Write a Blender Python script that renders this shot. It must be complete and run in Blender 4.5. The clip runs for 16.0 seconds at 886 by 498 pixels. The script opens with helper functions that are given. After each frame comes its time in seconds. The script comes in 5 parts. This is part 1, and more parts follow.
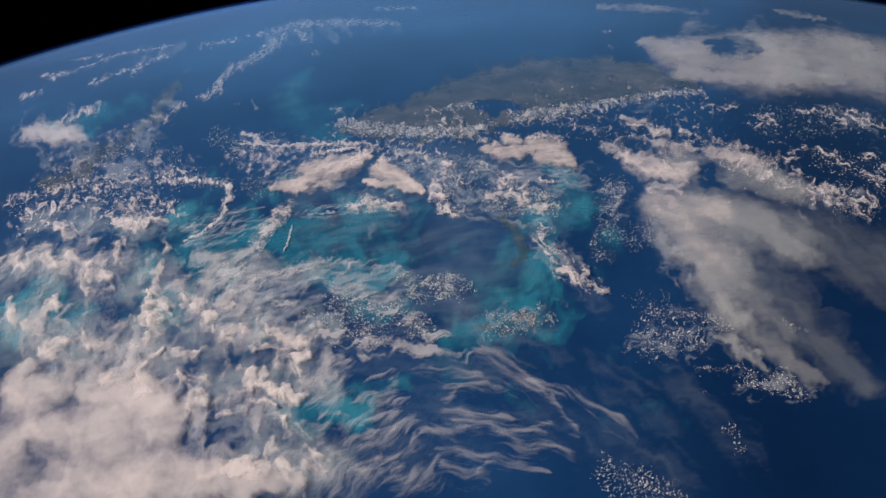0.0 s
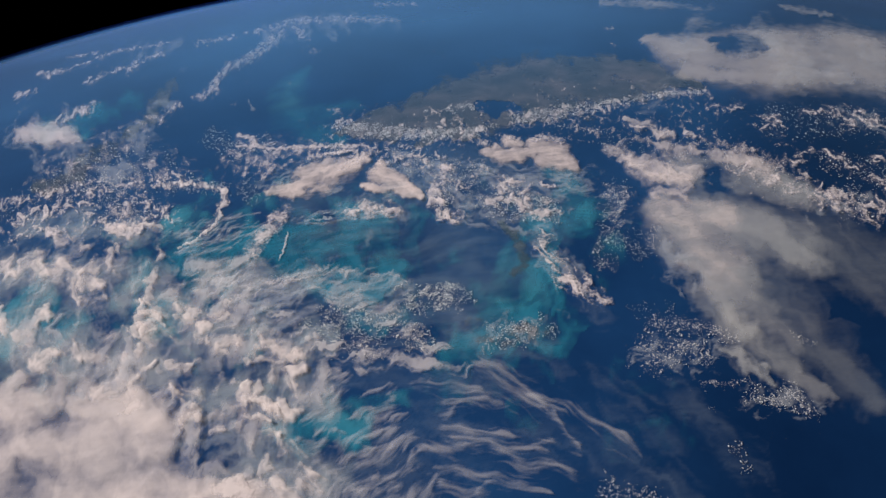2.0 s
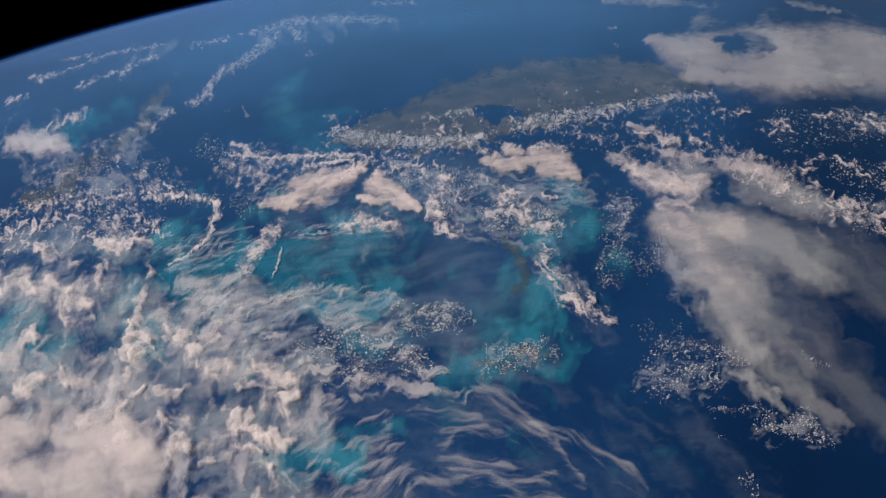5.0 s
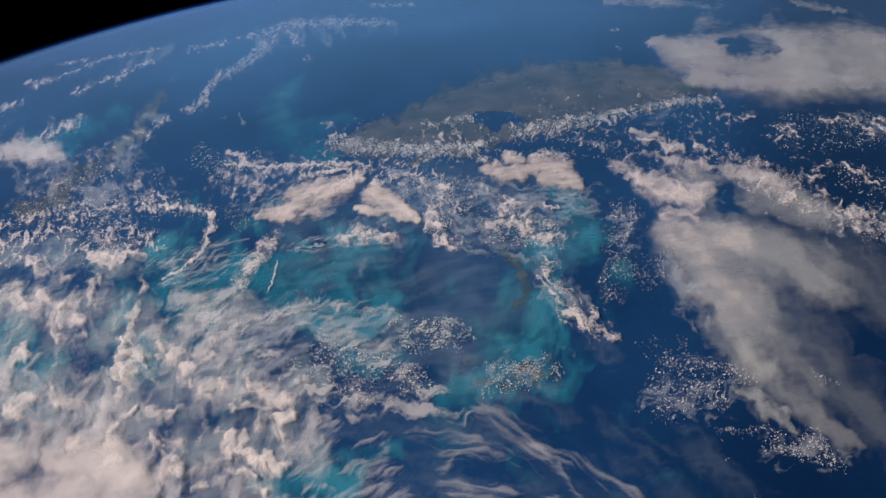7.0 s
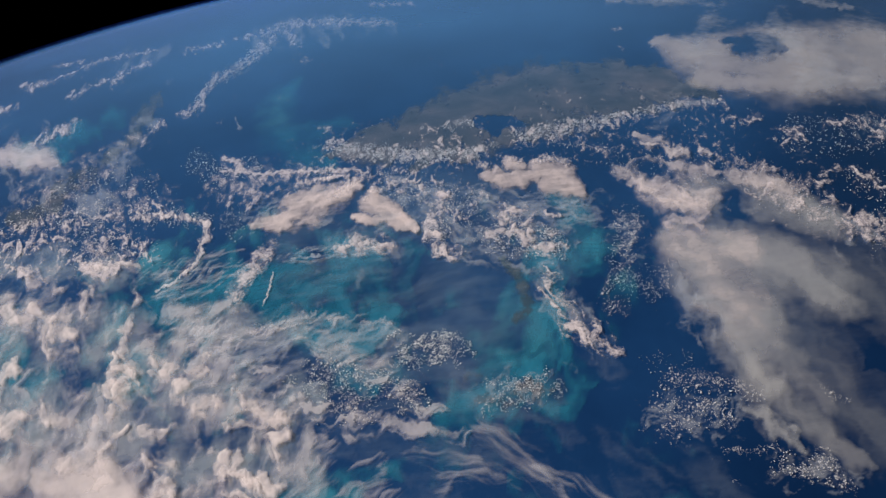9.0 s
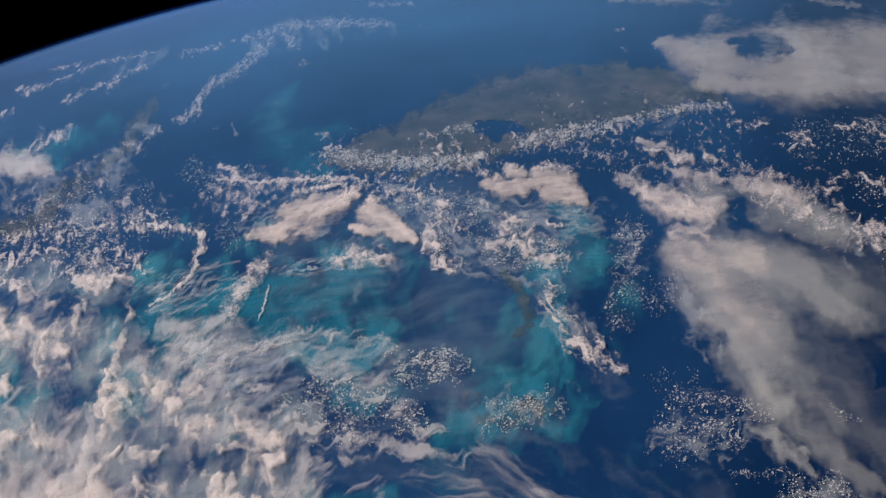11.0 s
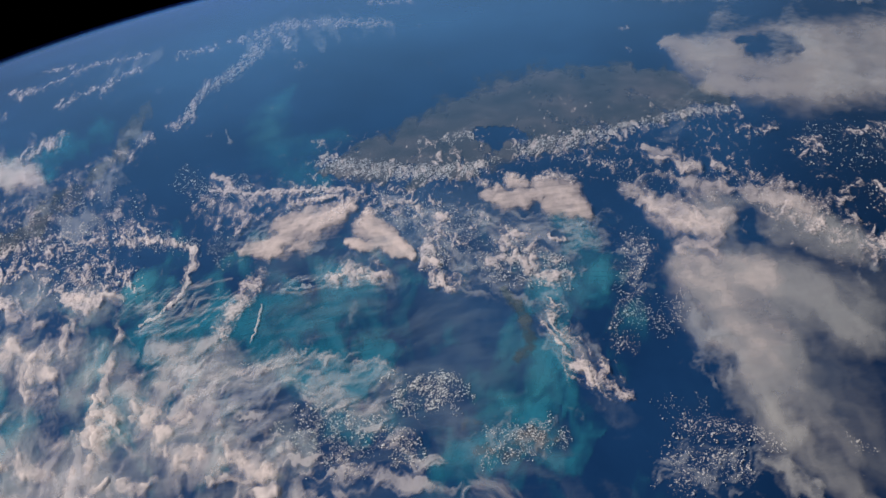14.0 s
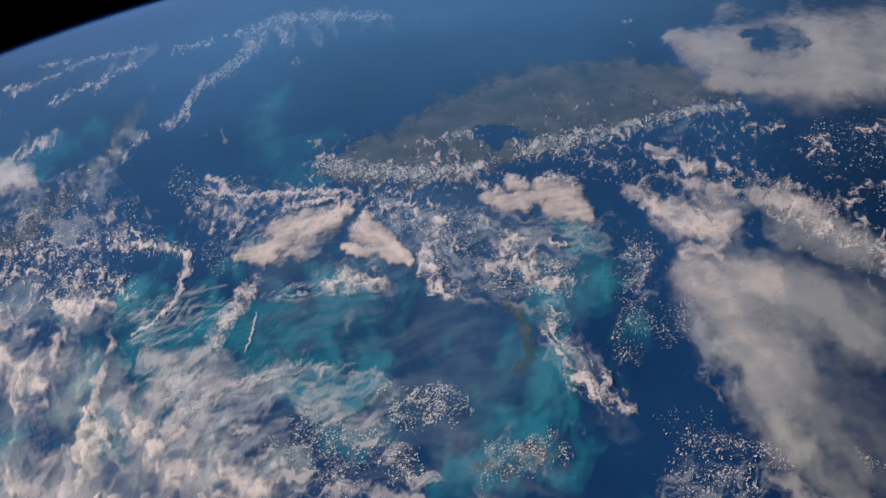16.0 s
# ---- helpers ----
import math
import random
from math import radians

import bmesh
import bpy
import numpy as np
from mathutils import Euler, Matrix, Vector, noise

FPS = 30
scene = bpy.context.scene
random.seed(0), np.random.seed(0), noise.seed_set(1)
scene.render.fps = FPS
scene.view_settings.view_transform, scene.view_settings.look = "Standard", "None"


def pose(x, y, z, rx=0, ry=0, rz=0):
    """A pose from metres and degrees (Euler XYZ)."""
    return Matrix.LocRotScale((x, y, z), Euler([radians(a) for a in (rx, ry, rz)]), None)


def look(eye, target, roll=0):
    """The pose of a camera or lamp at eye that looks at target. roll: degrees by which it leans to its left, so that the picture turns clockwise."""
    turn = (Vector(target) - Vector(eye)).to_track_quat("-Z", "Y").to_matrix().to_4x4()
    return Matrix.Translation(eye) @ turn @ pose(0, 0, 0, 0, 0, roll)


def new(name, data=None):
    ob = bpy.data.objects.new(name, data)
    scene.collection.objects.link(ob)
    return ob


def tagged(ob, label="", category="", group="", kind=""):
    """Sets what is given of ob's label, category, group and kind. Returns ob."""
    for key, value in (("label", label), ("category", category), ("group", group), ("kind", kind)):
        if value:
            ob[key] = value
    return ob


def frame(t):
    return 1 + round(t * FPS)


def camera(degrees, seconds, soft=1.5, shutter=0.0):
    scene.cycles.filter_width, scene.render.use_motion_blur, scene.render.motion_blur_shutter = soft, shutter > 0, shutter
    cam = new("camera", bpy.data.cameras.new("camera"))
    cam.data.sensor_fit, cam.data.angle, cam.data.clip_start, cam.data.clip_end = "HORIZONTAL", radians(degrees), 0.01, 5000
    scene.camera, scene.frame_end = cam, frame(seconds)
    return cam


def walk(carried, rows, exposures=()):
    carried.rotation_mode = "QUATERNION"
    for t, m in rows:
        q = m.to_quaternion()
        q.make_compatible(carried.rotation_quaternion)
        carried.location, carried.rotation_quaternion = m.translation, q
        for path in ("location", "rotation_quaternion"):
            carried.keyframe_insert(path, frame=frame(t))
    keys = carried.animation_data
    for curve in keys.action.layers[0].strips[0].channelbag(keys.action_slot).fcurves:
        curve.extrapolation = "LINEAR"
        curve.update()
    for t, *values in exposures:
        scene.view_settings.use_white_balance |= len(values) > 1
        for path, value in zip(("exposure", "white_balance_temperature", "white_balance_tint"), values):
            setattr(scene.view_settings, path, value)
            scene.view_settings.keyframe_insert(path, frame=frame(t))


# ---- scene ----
# One unit of this scene stands for one kilometre: the globe, its clouds and the orbit keep their true proportions.
R_EARTH = 6371.0
cam = camera(61.2, 16.0, soft=1.5)
# seconds, eye (right, ahead, height over the sea), yaw, pitch, roll
ROWS = [
    (0, (0.7, 0.3, 604.5), -2.49, -43.54, -4.49),
    (0.5, (2.1, 7.4, 604.7), -2.45, -43.75, -4.52),
    (1, (3.5, 14.4, 604.8), -2.38, -43.94, -4.57),
    (1.5, (5.0, 21.5, 604.9), -2.31, -44.09, -4.64),
    (2, (6.5, 28.5, 605.0), -2.25, -44.20, -4.73),
    (2.5, (8.0, 35.5, 605.0), -2.20, -44.31, -4.83),
    (3, (9.6, 42.4, 604.9), -2.14, -44.42, -4.93),
    (3.5, (11.3, 49.3, 604.8), -2.06, -44.52, -5.04),
    (6, (19.9, 83.7, 603.7), -1.66, -44.96, -5.67),
    (6.5, (21.7, 90.6, 603.5), -1.57, -45.00, -5.81),
    (7, (23.5, 97.5, 603.3), -1.50, -45.05, -5.95),
    (7.5, (25.4, 104.4, 603.0), -1.41, -45.15, -6.10),
    (8, (27.4, 111.3, 602.8), -1.30, -45.24, -6.26),
    (10.5, (37.4, 146.4, 601.9), -0.72, -45.83, -6.99),
    (11, (39.4, 153.5, 601.7), -0.61, -45.87, -7.14),
    (11.5, (41.5, 160.6, 601.6), -0.49, -45.93, -7.30),
    (12, (43.5, 167.6, 601.4), -0.36, -46.06, -7.46),
    (12.5, (45.6, 174.7, 601.2), -0.24, -46.17, -7.63),
    (13, (47.7, 181.9, 601.1), -0.11, -46.29, -7.79),
    (13.5, (49.7, 189.0, 600.9), 0.02, -46.43, -7.95),
    (14, (51.8, 196.2, 600.8), 0.13, -46.63, -8.11),
    (14.5, (53.8, 203.5, 600.7), 0.25, -46.82, -8.27),
    (15, (55.8, 210.8, 600.6), 0.40, -47.04, -8.42),
    (15.5, (57.8, 218.1, 600.5), 0.54, -47.31, -8.56),
    (16, (59.8, 225.5, 600.4), 0.67, -47.61, -8.69),
]


def eye_pose(x, y, h, yaw, pitch, roll):
    cy, sy, cp, sp = math.cos(radians(yaw)), math.sin(radians(yaw)), math.cos(radians(pitch)), math.sin(radians(pitch))
    eye = Vector((x, y, h))
    return look(eye, eye + 100 * Vector((-sy * cp, cy * cp, sp)), roll)


walk(cam, [(t, eye_pose(*e, yaw, pitch, roll)) for t, e, yaw, pitch, roll in ROWS])

# ---- light: one sun in black space ----
scene.cycles.transparent_max_bounces = 32
world = bpy.data.worlds.new("space")
world.use_nodes = True
world.node_tree.nodes["Background"].inputs["Color"].default_value = (0.0, 0.0, 0.0, 1)
world.node_tree.nodes["Background"].inputs["Strength"].default_value = 0.0
scene.world = world
SUN_AZ, SUN_EL = -68.0, 38.0  # degrees to the right of straight ahead, and above the sea
sun = new("sun", bpy.data.lights.new("sun", "SUN"))
sun.data.energy, sun.data.angle, sun.data.color = 4.35, radians(0.53), (1.0, 0.882, 0.825)
sun_dir = Vector((math.sin(radians(SUN_AZ)) * math.cos(radians(SUN_EL)), math.cos(radians(SUN_AZ)) * math.cos(radians(SUN_EL)), math.sin(radians(SUN_EL))))
sun.matrix_world = look(sun_dir * 900, (0, 0, 0))


# ---- noise ----
def perlin(x, y, seed):
    rng = np.random.RandomState(seed)
    perm = rng.permutation(512)
    ang = rng.rand(512) * 2 * np.pi
    gx, gy = np.cos(ang), np.sin(ang)
    xi, yi = np.floor(x).astype(int), np.floor(y).astype(int)
    xf, yf = x - xi, y - yi
    u, v = xf * xf * xf * (xf * (xf * 6 - 15) + 10), yf * yf * yf * (yf * (yf * 6 - 15) + 10)

    def corner(i, j):
        k = perm[(perm[(xi + i) % 512] + yi + j) % 512]
        return gx[k] * (xf - i) + gy[k] * (yf - j)

    a, b, c, d = corner(0, 0), corner(1, 0), corner(0, 1), corner(1, 1)
    return (a + u * (b - a)) * (1 - v) + (c + u * (d - c)) * v


def fbm(x, y, seed, octaves=5, gain=0.55):
    total, amp = 0.0, 1.0
    for k in range(octaves):
        total = total + amp * perlin(x * 2 ** k + 17.3 * k, y * 2 ** k - 9.1 * k, seed + k)
        amp *= gain
    return total


def billow(x, y, seed, octaves=4):
    total, amp = 0.0, 1.0
    for k in range(octaves):
        total = total + amp * (0.45 - np.abs(perlin(x * 2 ** k, y * 2 ** k + 5.7 * k, seed + k)) * 1.6)
        amp *= 0.55
    return total


def cells(x, y, seed):
    """Rounded lumps: 1 at the middle of each, 0 in the creases between them."""
    rng = np.random.RandomState(seed)
    jx, jy = rng.rand(64, 64), rng.rand(64, 64)
    xi, yi = np.floor(x).astype(int), np.floor(y).astype(int)
    best = np.full(x.shape, 9.0)
    for i in (-1, 0, 1):
        for j in (-1, 0, 1):
            a, b = (xi + i) % 64, (yi + j) % 64
            best = np.minimum(best, (xi + i + jx[a, b] - x) ** 2 + (yi + j + jy[a, b] - y) ** 2)
    return 1 - np.sqrt(best)


def globe(u, v, alt):
    """The place u km to the right and v km ahead over the sea, alt km high."""
    a, b = np.asarray(u) / R_EARTH, np.asarray(v) / R_EARTH
    r = R_EARTH + np.asarray(alt)
    return np.stack([r * np.sin(a) * np.cos(b), r * np.sin(b), r * np.cos(a) * np.cos(b) - R_EARTH], -1)


# ---- materials ----
def material(name):
    m = bpy.data.materials.new(name)
    m.use_nodes = True
    nt = m.node_tree
    nt.nodes.clear()
    return m, nt, nt.nodes, nt.links


def add(nodes, kind, **values):
    n = nodes.new(kind)
    for key, value in values.items():
        n.inputs[key.replace("_", " ")].default_value = value
    return n


def math_node(nt, op, a, b):
    n = nt.nodes.new("ShaderNodeMath")
    n.operation = op
    for k, value in enumerate((a, b)):
        if isinstance(value, (int, float)):
            n.inputs[k].default_value = value
        else:
            nt.links.new(value, n.inputs[k])
    return n.outputs[0]


def noise_node(nt, scale, detail=4.0, rough=0.55, stretch=None):
    co = nt.nodes.new("ShaderNodeTexCoord")
    n = add(nt.nodes, "ShaderNodeTexNoise", Scale=scale, Detail=detail, Roughness=rough)
    source = co.outputs["Object"]
    if stretch:
        mp = nt.nodes.new("ShaderNodeMapping")
        mp.inputs["Rotation"].default_value = (0, 0, radians(stretch[0]))
        mp.inputs["Scale"].default_value = (stretch[1], stretch[2], 1)
        nt.links.new(source, mp.inputs["Vector"])
        source = mp.outputs["Vector"]
    nt.links.new(source, n.inputs["Vector"])
    return n.outputs["Fac"]


def ramp(nt, fac, stops):
    r = nt.nodes.new("ShaderNodeValToRGB")
    while len(r.color_ramp.elements) < len(stops):
        r.color_ramp.elements.new(0.5)
    for e, (p, c) in zip(r.color_ramp.elements, stops):
        e.position, e.color = p, (*c, 1)
    nt.links.new(fac, r.inputs["Fac"])
    return r.outputs["Color"]


def smooth(nt, value, lo, hi):
    m = nt.nodes.new("ShaderNodeMapRange")
    m.interpolation_type = "SMOOTHSTEP"
    m.inputs["From Min"].default_value, m.inputs["From Max"].default_value = lo, hi
    nt.links.new(value, m.inputs["Value"])
    return m.outputs["Result"]


def lean_normal(nt, bsdf, height, bump, even):
    """Light that wanders about inside a cloud evens out its slopes: the shading leans towards the globe's own upright."""
    nodes, links = nt.nodes, nt.links
    geo = nodes.new("ShaderNodeNewGeometry")
    up, lean, unit = (nodes.new("ShaderNodeVectorMath") for _ in range(3))
    up.operation, lean.operation, unit.operation = "ADD", "MULTIPLY_ADD", "NORMALIZE"
    up.inputs[1].default_value = (0, 0, R_EARTH)
    links.new(geo.outputs["Position"], up.inputs[0])
    links.new(up.outputs[0], lean.inputs[0])
    lean.inputs[1].default_value = (even / R_EARTH,) * 3
    normal = geo.outputs["Normal"]
    if height:
        b = add(nodes, "ShaderNodeBump", Strength=bump, Distance=4.0)
        links.new(height, b.inputs["Height"])
        normal = b.outputs["Normal"]
    links.new(normal, lean.inputs[2])
    links.new(lean.outputs[0], unit.inputs[0])
    links.new(unit.outputs[0], bsdf.inputs["Normal"])


def sheet_material(name, colors, opacity=1.0, soft=0.35, grain=0.05, grain_amount=0.5, stretch=None, glow_through=0.15, bump=0.0, rough=0.6, even=2.2):
    """A thin layer whose thickness (the mesh's own cover) fades it out, broken up by fine grain."""
    m, nt, nodes, links = material(name)
    attr = nodes.new("ShaderNodeAttribute")
    attr.attribute_name = "cover"
    n1 = noise_node(nt, grain, 6.0, rough, stretch)
    n2 = noise_node(nt, grain * 0.22, 4.0, 0.5, stretch)
    d = math_node(nt, "ADD", attr.outputs["Fac"], math_node(nt, "MULTIPLY", math_node(nt, "SUBTRACT", n1, 0.5), grain_amount))
    alpha = math_node(nt, "MULTIPLY", smooth(nt, d, 0.0, soft), opacity)
    color = ramp(nt, n2, colors)
    diffuse, trans, clear = nodes.new("ShaderNodeBsdfDiffuse"), nodes.new("ShaderNodeBsdfTranslucent"), nodes.new("ShaderNodeBsdfTransparent")
    links.new(color, diffuse.inputs["Color"])
    links.new(color, trans.inputs["Color"])
    lean_normal(nt, diffuse, n1 if bump else None, bump, even)
    body = add(nodes, "ShaderNodeMixShader", Fac=glow_through)
    links.new(diffuse.outputs[0], body.inputs[1])
    links.new(trans.outputs[0], body.inputs[2])
    mix = nodes.new("ShaderNodeMixShader")
    links.new(alpha, mix.inputs["Fac"])
    links.new(clear.outputs[0], mix.inputs[1])
    links.new(body.outputs[0], mix.inputs[2])
    out = nodes.new("ShaderNodeOutputMaterial")
    links.new(mix.outputs[0], out.inputs["Surface"])
    return m


def sea_material():
    m, nt, nodes, links = material("deep_sea_water")
    big = noise_node(nt, 0.004, 5.0, 0.6)
    col = ramp(nt, big, [(0.3, (0.005, 0.033, 0.116)), (0.55, (0.009, 0.050, 0.160)), (0.75, (0.016, 0.077, 0.210))])
    # brightness falling off towards the near right is painted into the sea colour
    place, near_right = nodes.new("ShaderNodeTexCoord"), nodes.new("ShaderNodeVectorMath")
    near_right.operation = "DOT_PRODUCT"
    near_right.inputs[1].default_value = (0.75, -0.4, 0.0)
    links.new(place.outputs["Object"], near_right.inputs[0])
    darkened = ramp(nt, smooth(nt, math_node(nt, "ADD", near_right.outputs["Value"], math_node(nt, "MULTIPLY", big, 60.0)), -45.0, 160.0), [(0.0, (1.0, 1.0, 1.0)), (1.0, (0.45, 0.50, 0.56))])
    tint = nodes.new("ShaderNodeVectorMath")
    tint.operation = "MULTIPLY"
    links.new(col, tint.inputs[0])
    links.new(darkened, tint.inputs[1])
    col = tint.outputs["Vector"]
    p = add(nodes, "ShaderNodeBsdfPrincipled", Roughness=0.55)
    p.inputs["Specular IOR Level"].default_value = 0.04
    b = add(nodes, "ShaderNodeBump", Strength=0.15, Distance=1.0)
    links.new(noise_node(nt, 0.25, 5.0, 0.6), b.inputs["Height"])
    links.new(b.outputs["Normal"], p.inputs["Normal"])
    links.new(col, p.inputs["Base Color"])
    out = nodes.new("ShaderNodeOutputMaterial")
    links.new(p.outputs[0], out.inputs["Surface"])
    return m


def puff_material():
    m, nt, nodes, links = material("cumulus_white")
    d, t = nodes.new("ShaderNodeBsdfDiffuse"), nodes.new("ShaderNodeBsdfTranslucent")
    col = ramp(nt, noise_node(nt, 0.3, 3.0), [(0.3, (0.84, 0.91, 0.99)), (0.7, (0.92, 0.96, 1.0))])
    links.new(col, d.inputs["Color"])
    links.new(col, t.inputs["Color"])
    lean_normal(nt, d, None, 0, 8.0)
    mix = add(nodes, "ShaderNodeMixShader", Fac=0.1)
    links.new(d.outputs[0], mix.inputs[1])
    links.new(t.outputs[0], mix.inputs[2])
    out = nodes.new("ShaderNodeOutputMaterial")
    links.new(mix.outputs[0], out.inputs["Surface"])
    return m


def haze_material(name, color, inner, outer, most, edge):
    """Haze painted as a tinted shell of thin air: clear over the near sea, thicker from inner on and full at outer."""
    m, nt, nodes, links = material(name)
    attr = nodes.new("ShaderNodeAttribute")
    attr.attribute_name = "cover"
    n = noise_node(nt, 0.004, 3.0)
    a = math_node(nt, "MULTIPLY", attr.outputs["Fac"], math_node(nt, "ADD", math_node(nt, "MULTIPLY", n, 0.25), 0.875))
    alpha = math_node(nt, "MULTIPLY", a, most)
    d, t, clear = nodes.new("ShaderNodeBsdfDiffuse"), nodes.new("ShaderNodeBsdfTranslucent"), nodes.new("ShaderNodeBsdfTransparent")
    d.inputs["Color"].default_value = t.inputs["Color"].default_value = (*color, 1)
    body = add(nodes, "ShaderNodeMixShader", Fac=0.2)
    links.new(d.outputs[0], body.inputs[1])
    links.new(t.outputs[0], body.inputs[2])
    mix = nodes.new("ShaderNodeMixShader")
    links.new(alpha, mix.inputs["Fac"])
    links.new(clear.outputs[0], mix.inputs[1])
    links.new(body.outputs[0], mix.inputs[2])
    out = nodes.new("ShaderNodeOutputMaterial")
    links.new(mix.outputs[0], out.inputs["Surface"])
    return m


WHITE = [(0.3, (0.82, 0.78, 0.79)), (0.7, (0.98, 0.90, 0.89))]
COOL = [(0.3, (0.58, 0.69, 0.80)), (0.7, (0.76, 0.82, 0.88))]
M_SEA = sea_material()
M_PUFF = puff_material()
M_BANK = sheet_material("broad_bank_top", WHITE, 0.72, 1.5, 0.03, 1.2, stretch=(40, 0.6, 1.5), bump=0.5, even=1.7)
M_SHEET = sheet_material("smooth_far_sheet", [(0.3, (0.64, 0.66, 0.69)), (0.7, (0.76, 0.76, 0.78))], 0.47, 1.0, 0.03, 0.45, bump=0.2)
M_ANVIL = sheet_material("smooth_anvil_top", [(0.3, (0.83, 0.74, 0.72)), (0.7, (1.0, 0.89, 0.86))], 0.95, 1.2, 0.08, 0.65, stretch=(14, 0.4, 1.8), bump=0.8, even=1.0)
PALE = [(0.3, (0.79, 0.75, 0.79)), (0.7, (0.97, 0.90, 0.90))]
M_DISTANT = sheet_material("distant_cloud", PALE, 0.62, 1.6, 0.16, 2.2, stretch=(12, 0.5, 1.5), bump=0.4, rough=0.66, even=1.5)
M_LUMPY = sheet_material("lumpy_cloud", PALE, 0.95, 1.8, 0.30, 2.4, bump=0.6, rough=0.66, even=2.0)
M_HEAP = sheet_material("soft_heap_cloud", PALE, 0.90, 1.8, 0.11, 2.0, bump=0.7, even=1.5)
M_HALO = sheet_material("thin_cumulus_shreds", PALE, 0.84, 1.5, 0.65, 2.8, rough=0.7)
M_WISP = sheet_material("ice_cloud_wisp", COOL, 0.66, 1.7, 0.16, 1.5, stretch=(-18, 0.35, 1.5))
M_SOFT = sheet_material("soft_cloud_veil", [(0.3, (0.70, 0.73, 0.80)), (0.7, (0.88, 0.86, 0.88))], 0.56, 1.6, 0.035, 1.4, bump=0.2)
M_VEIL = sheet_material("thin_cloud_veil", COOL, 0.30, 1.2, 0.06, 1.2)
M_FAINT = sheet_material("faint_cloud_veil", [(0.3, (0.36, 0.54, 0.68)), (0.7, (0.52, 0.66, 0.76))], 0.09, 1.5, 0.05, 1.3, stretch=(4, 0.3, 1.6))
CORE = {"thin_cumulus_shreds": 0.5, "broad_bank_top": 1.0, "smooth_anvil_top": 0.9, "smooth_far_sheet": 0.9, "lumpy_cloud": 0.58, "soft_heap_cloud": 0.55, "distant_cloud": 0.5, "ice_cloud_wisp": 0.5, "thin_cloud_veil": 0.55, "soft_cloud_veil": 0.7, "faint_cloud_veil": 0.8, "milky_haze_veil": 0.9}
M_PUFFY = sheet_material("puffy_cloud_top", [(0.3, (0.84, 0.80, 0.81)), (0.7, (1.0, 0.93, 0.92))], 0.97, 1.8, 0.07, 1.1, bump=0.5, even=1.4)
M_CREAM = sheet_material("smooth_cream_cloud", WHITE, 0.88, 1.25, 0.03, 0.5, stretch=(30, 0.5, 1.6), bump=0.35, even=1.6)
M_ASHEN = sheet_material("smooth_ashen_sheet", [(0.3, (0.54, 0.60, 0.63)), (0.7, (0.72, 0.74, 0.75))], 0.56, 1.25, 0.02, 0.5, stretch=(30, 0.35, 1.7), bump=0.2)
M_DUSKY = sheet_material("thin_dusky_sheet", [(0.3, (0.42, 0.49, 0.53)), (0.7, (0.56, 0.60, 0.62))], 0.28, 1.4, 0.02, 0.6, stretch=(30, 0.3, 1.8))
M_STRAND = sheet_material("ice_cloud_strand", [(0.3, (0.66, 0.70, 0.77)), (0.7, (0.86, 0.85, 0.88))], 0.35, 1.7, 0.06, 0.8, stretch=(-8, 0.3, 1.7))
M_CRUMB = sheet_material("shredded_small_heaps", [(0.3, (0.80, 0.84, 0.90)), (0.7, (0.95, 0.96, 0.98))], 0.70, 1.1, 0.6, 0.8, bump=0.4, rough=0.66)
M_SMOKE = sheet_material("smooth_smoky_sheet", [(0.3, (0.52, 0.57, 0.60)), (0.7, (0.70, 0.71, 0.72))], 0.34, 1.25, 0.03, 0.7, stretch=(32, 0.3, 1.8))
M_ISLE = sheet_material("low_scrub_island", [(0.33, (0.046, 0.092, 0.134)), (0.5, (0.064, 0.112, 0.154)), (0.66, (0.095, 0.140, 0.180))], 0.78, 0.7, 0.12, 0.4)
M_BASE = sheet_material("milky_cloud_base", [(0.3, (0.50, 0.66, 0.73)), (0.7, (0.74, 0.78, 0.80))], 0.44, 1.3, 0.03, 0.9, stretch=(38, 0.5, 1.5))
M_MIST = sheet_material("faint_ice_mist", [(0.3, (0.38, 0.54, 0.70)), (0.7, (0.54, 0.64, 0.76))], 0.13, 1.8, 0.04, 1.0, stretch=(24, 0.25, 1.7))
CORE.update({"puffy_cloud_top": 0.85, "smooth_cream_cloud": 1.0, "smooth_ashen_sheet": 0.9, "thin_dusky_sheet": 0.8, "ice_cloud_strand": 1.2})
M_MILK = sheet_material("milky_haze_veil", [(0.3, (0.24, 0.44, 0.66)), (0.7, (0.36, 0.55, 0.74))], 0.12, 1.2, 0.015, 0.9)
M_SHOAL = sheet_material("shallow_bank_water", [(0.3, (0.020, 0.160, 0.285)), (0.5, (0.036, 0.285, 0.440)), (0.72, (0.090, 0.330, 0.420))], 0.90, 1.3, 0.02, 0.9)
M_LAND = sheet_material("dry_lowland", [(0.33, (0.070, 0.098, 0.134)), (0.5, (0.102, 0.127, 0.164)), (0.66, (0.160, 0.172, 0.206))], 0.84, 0.6, 0.09, 0.8)


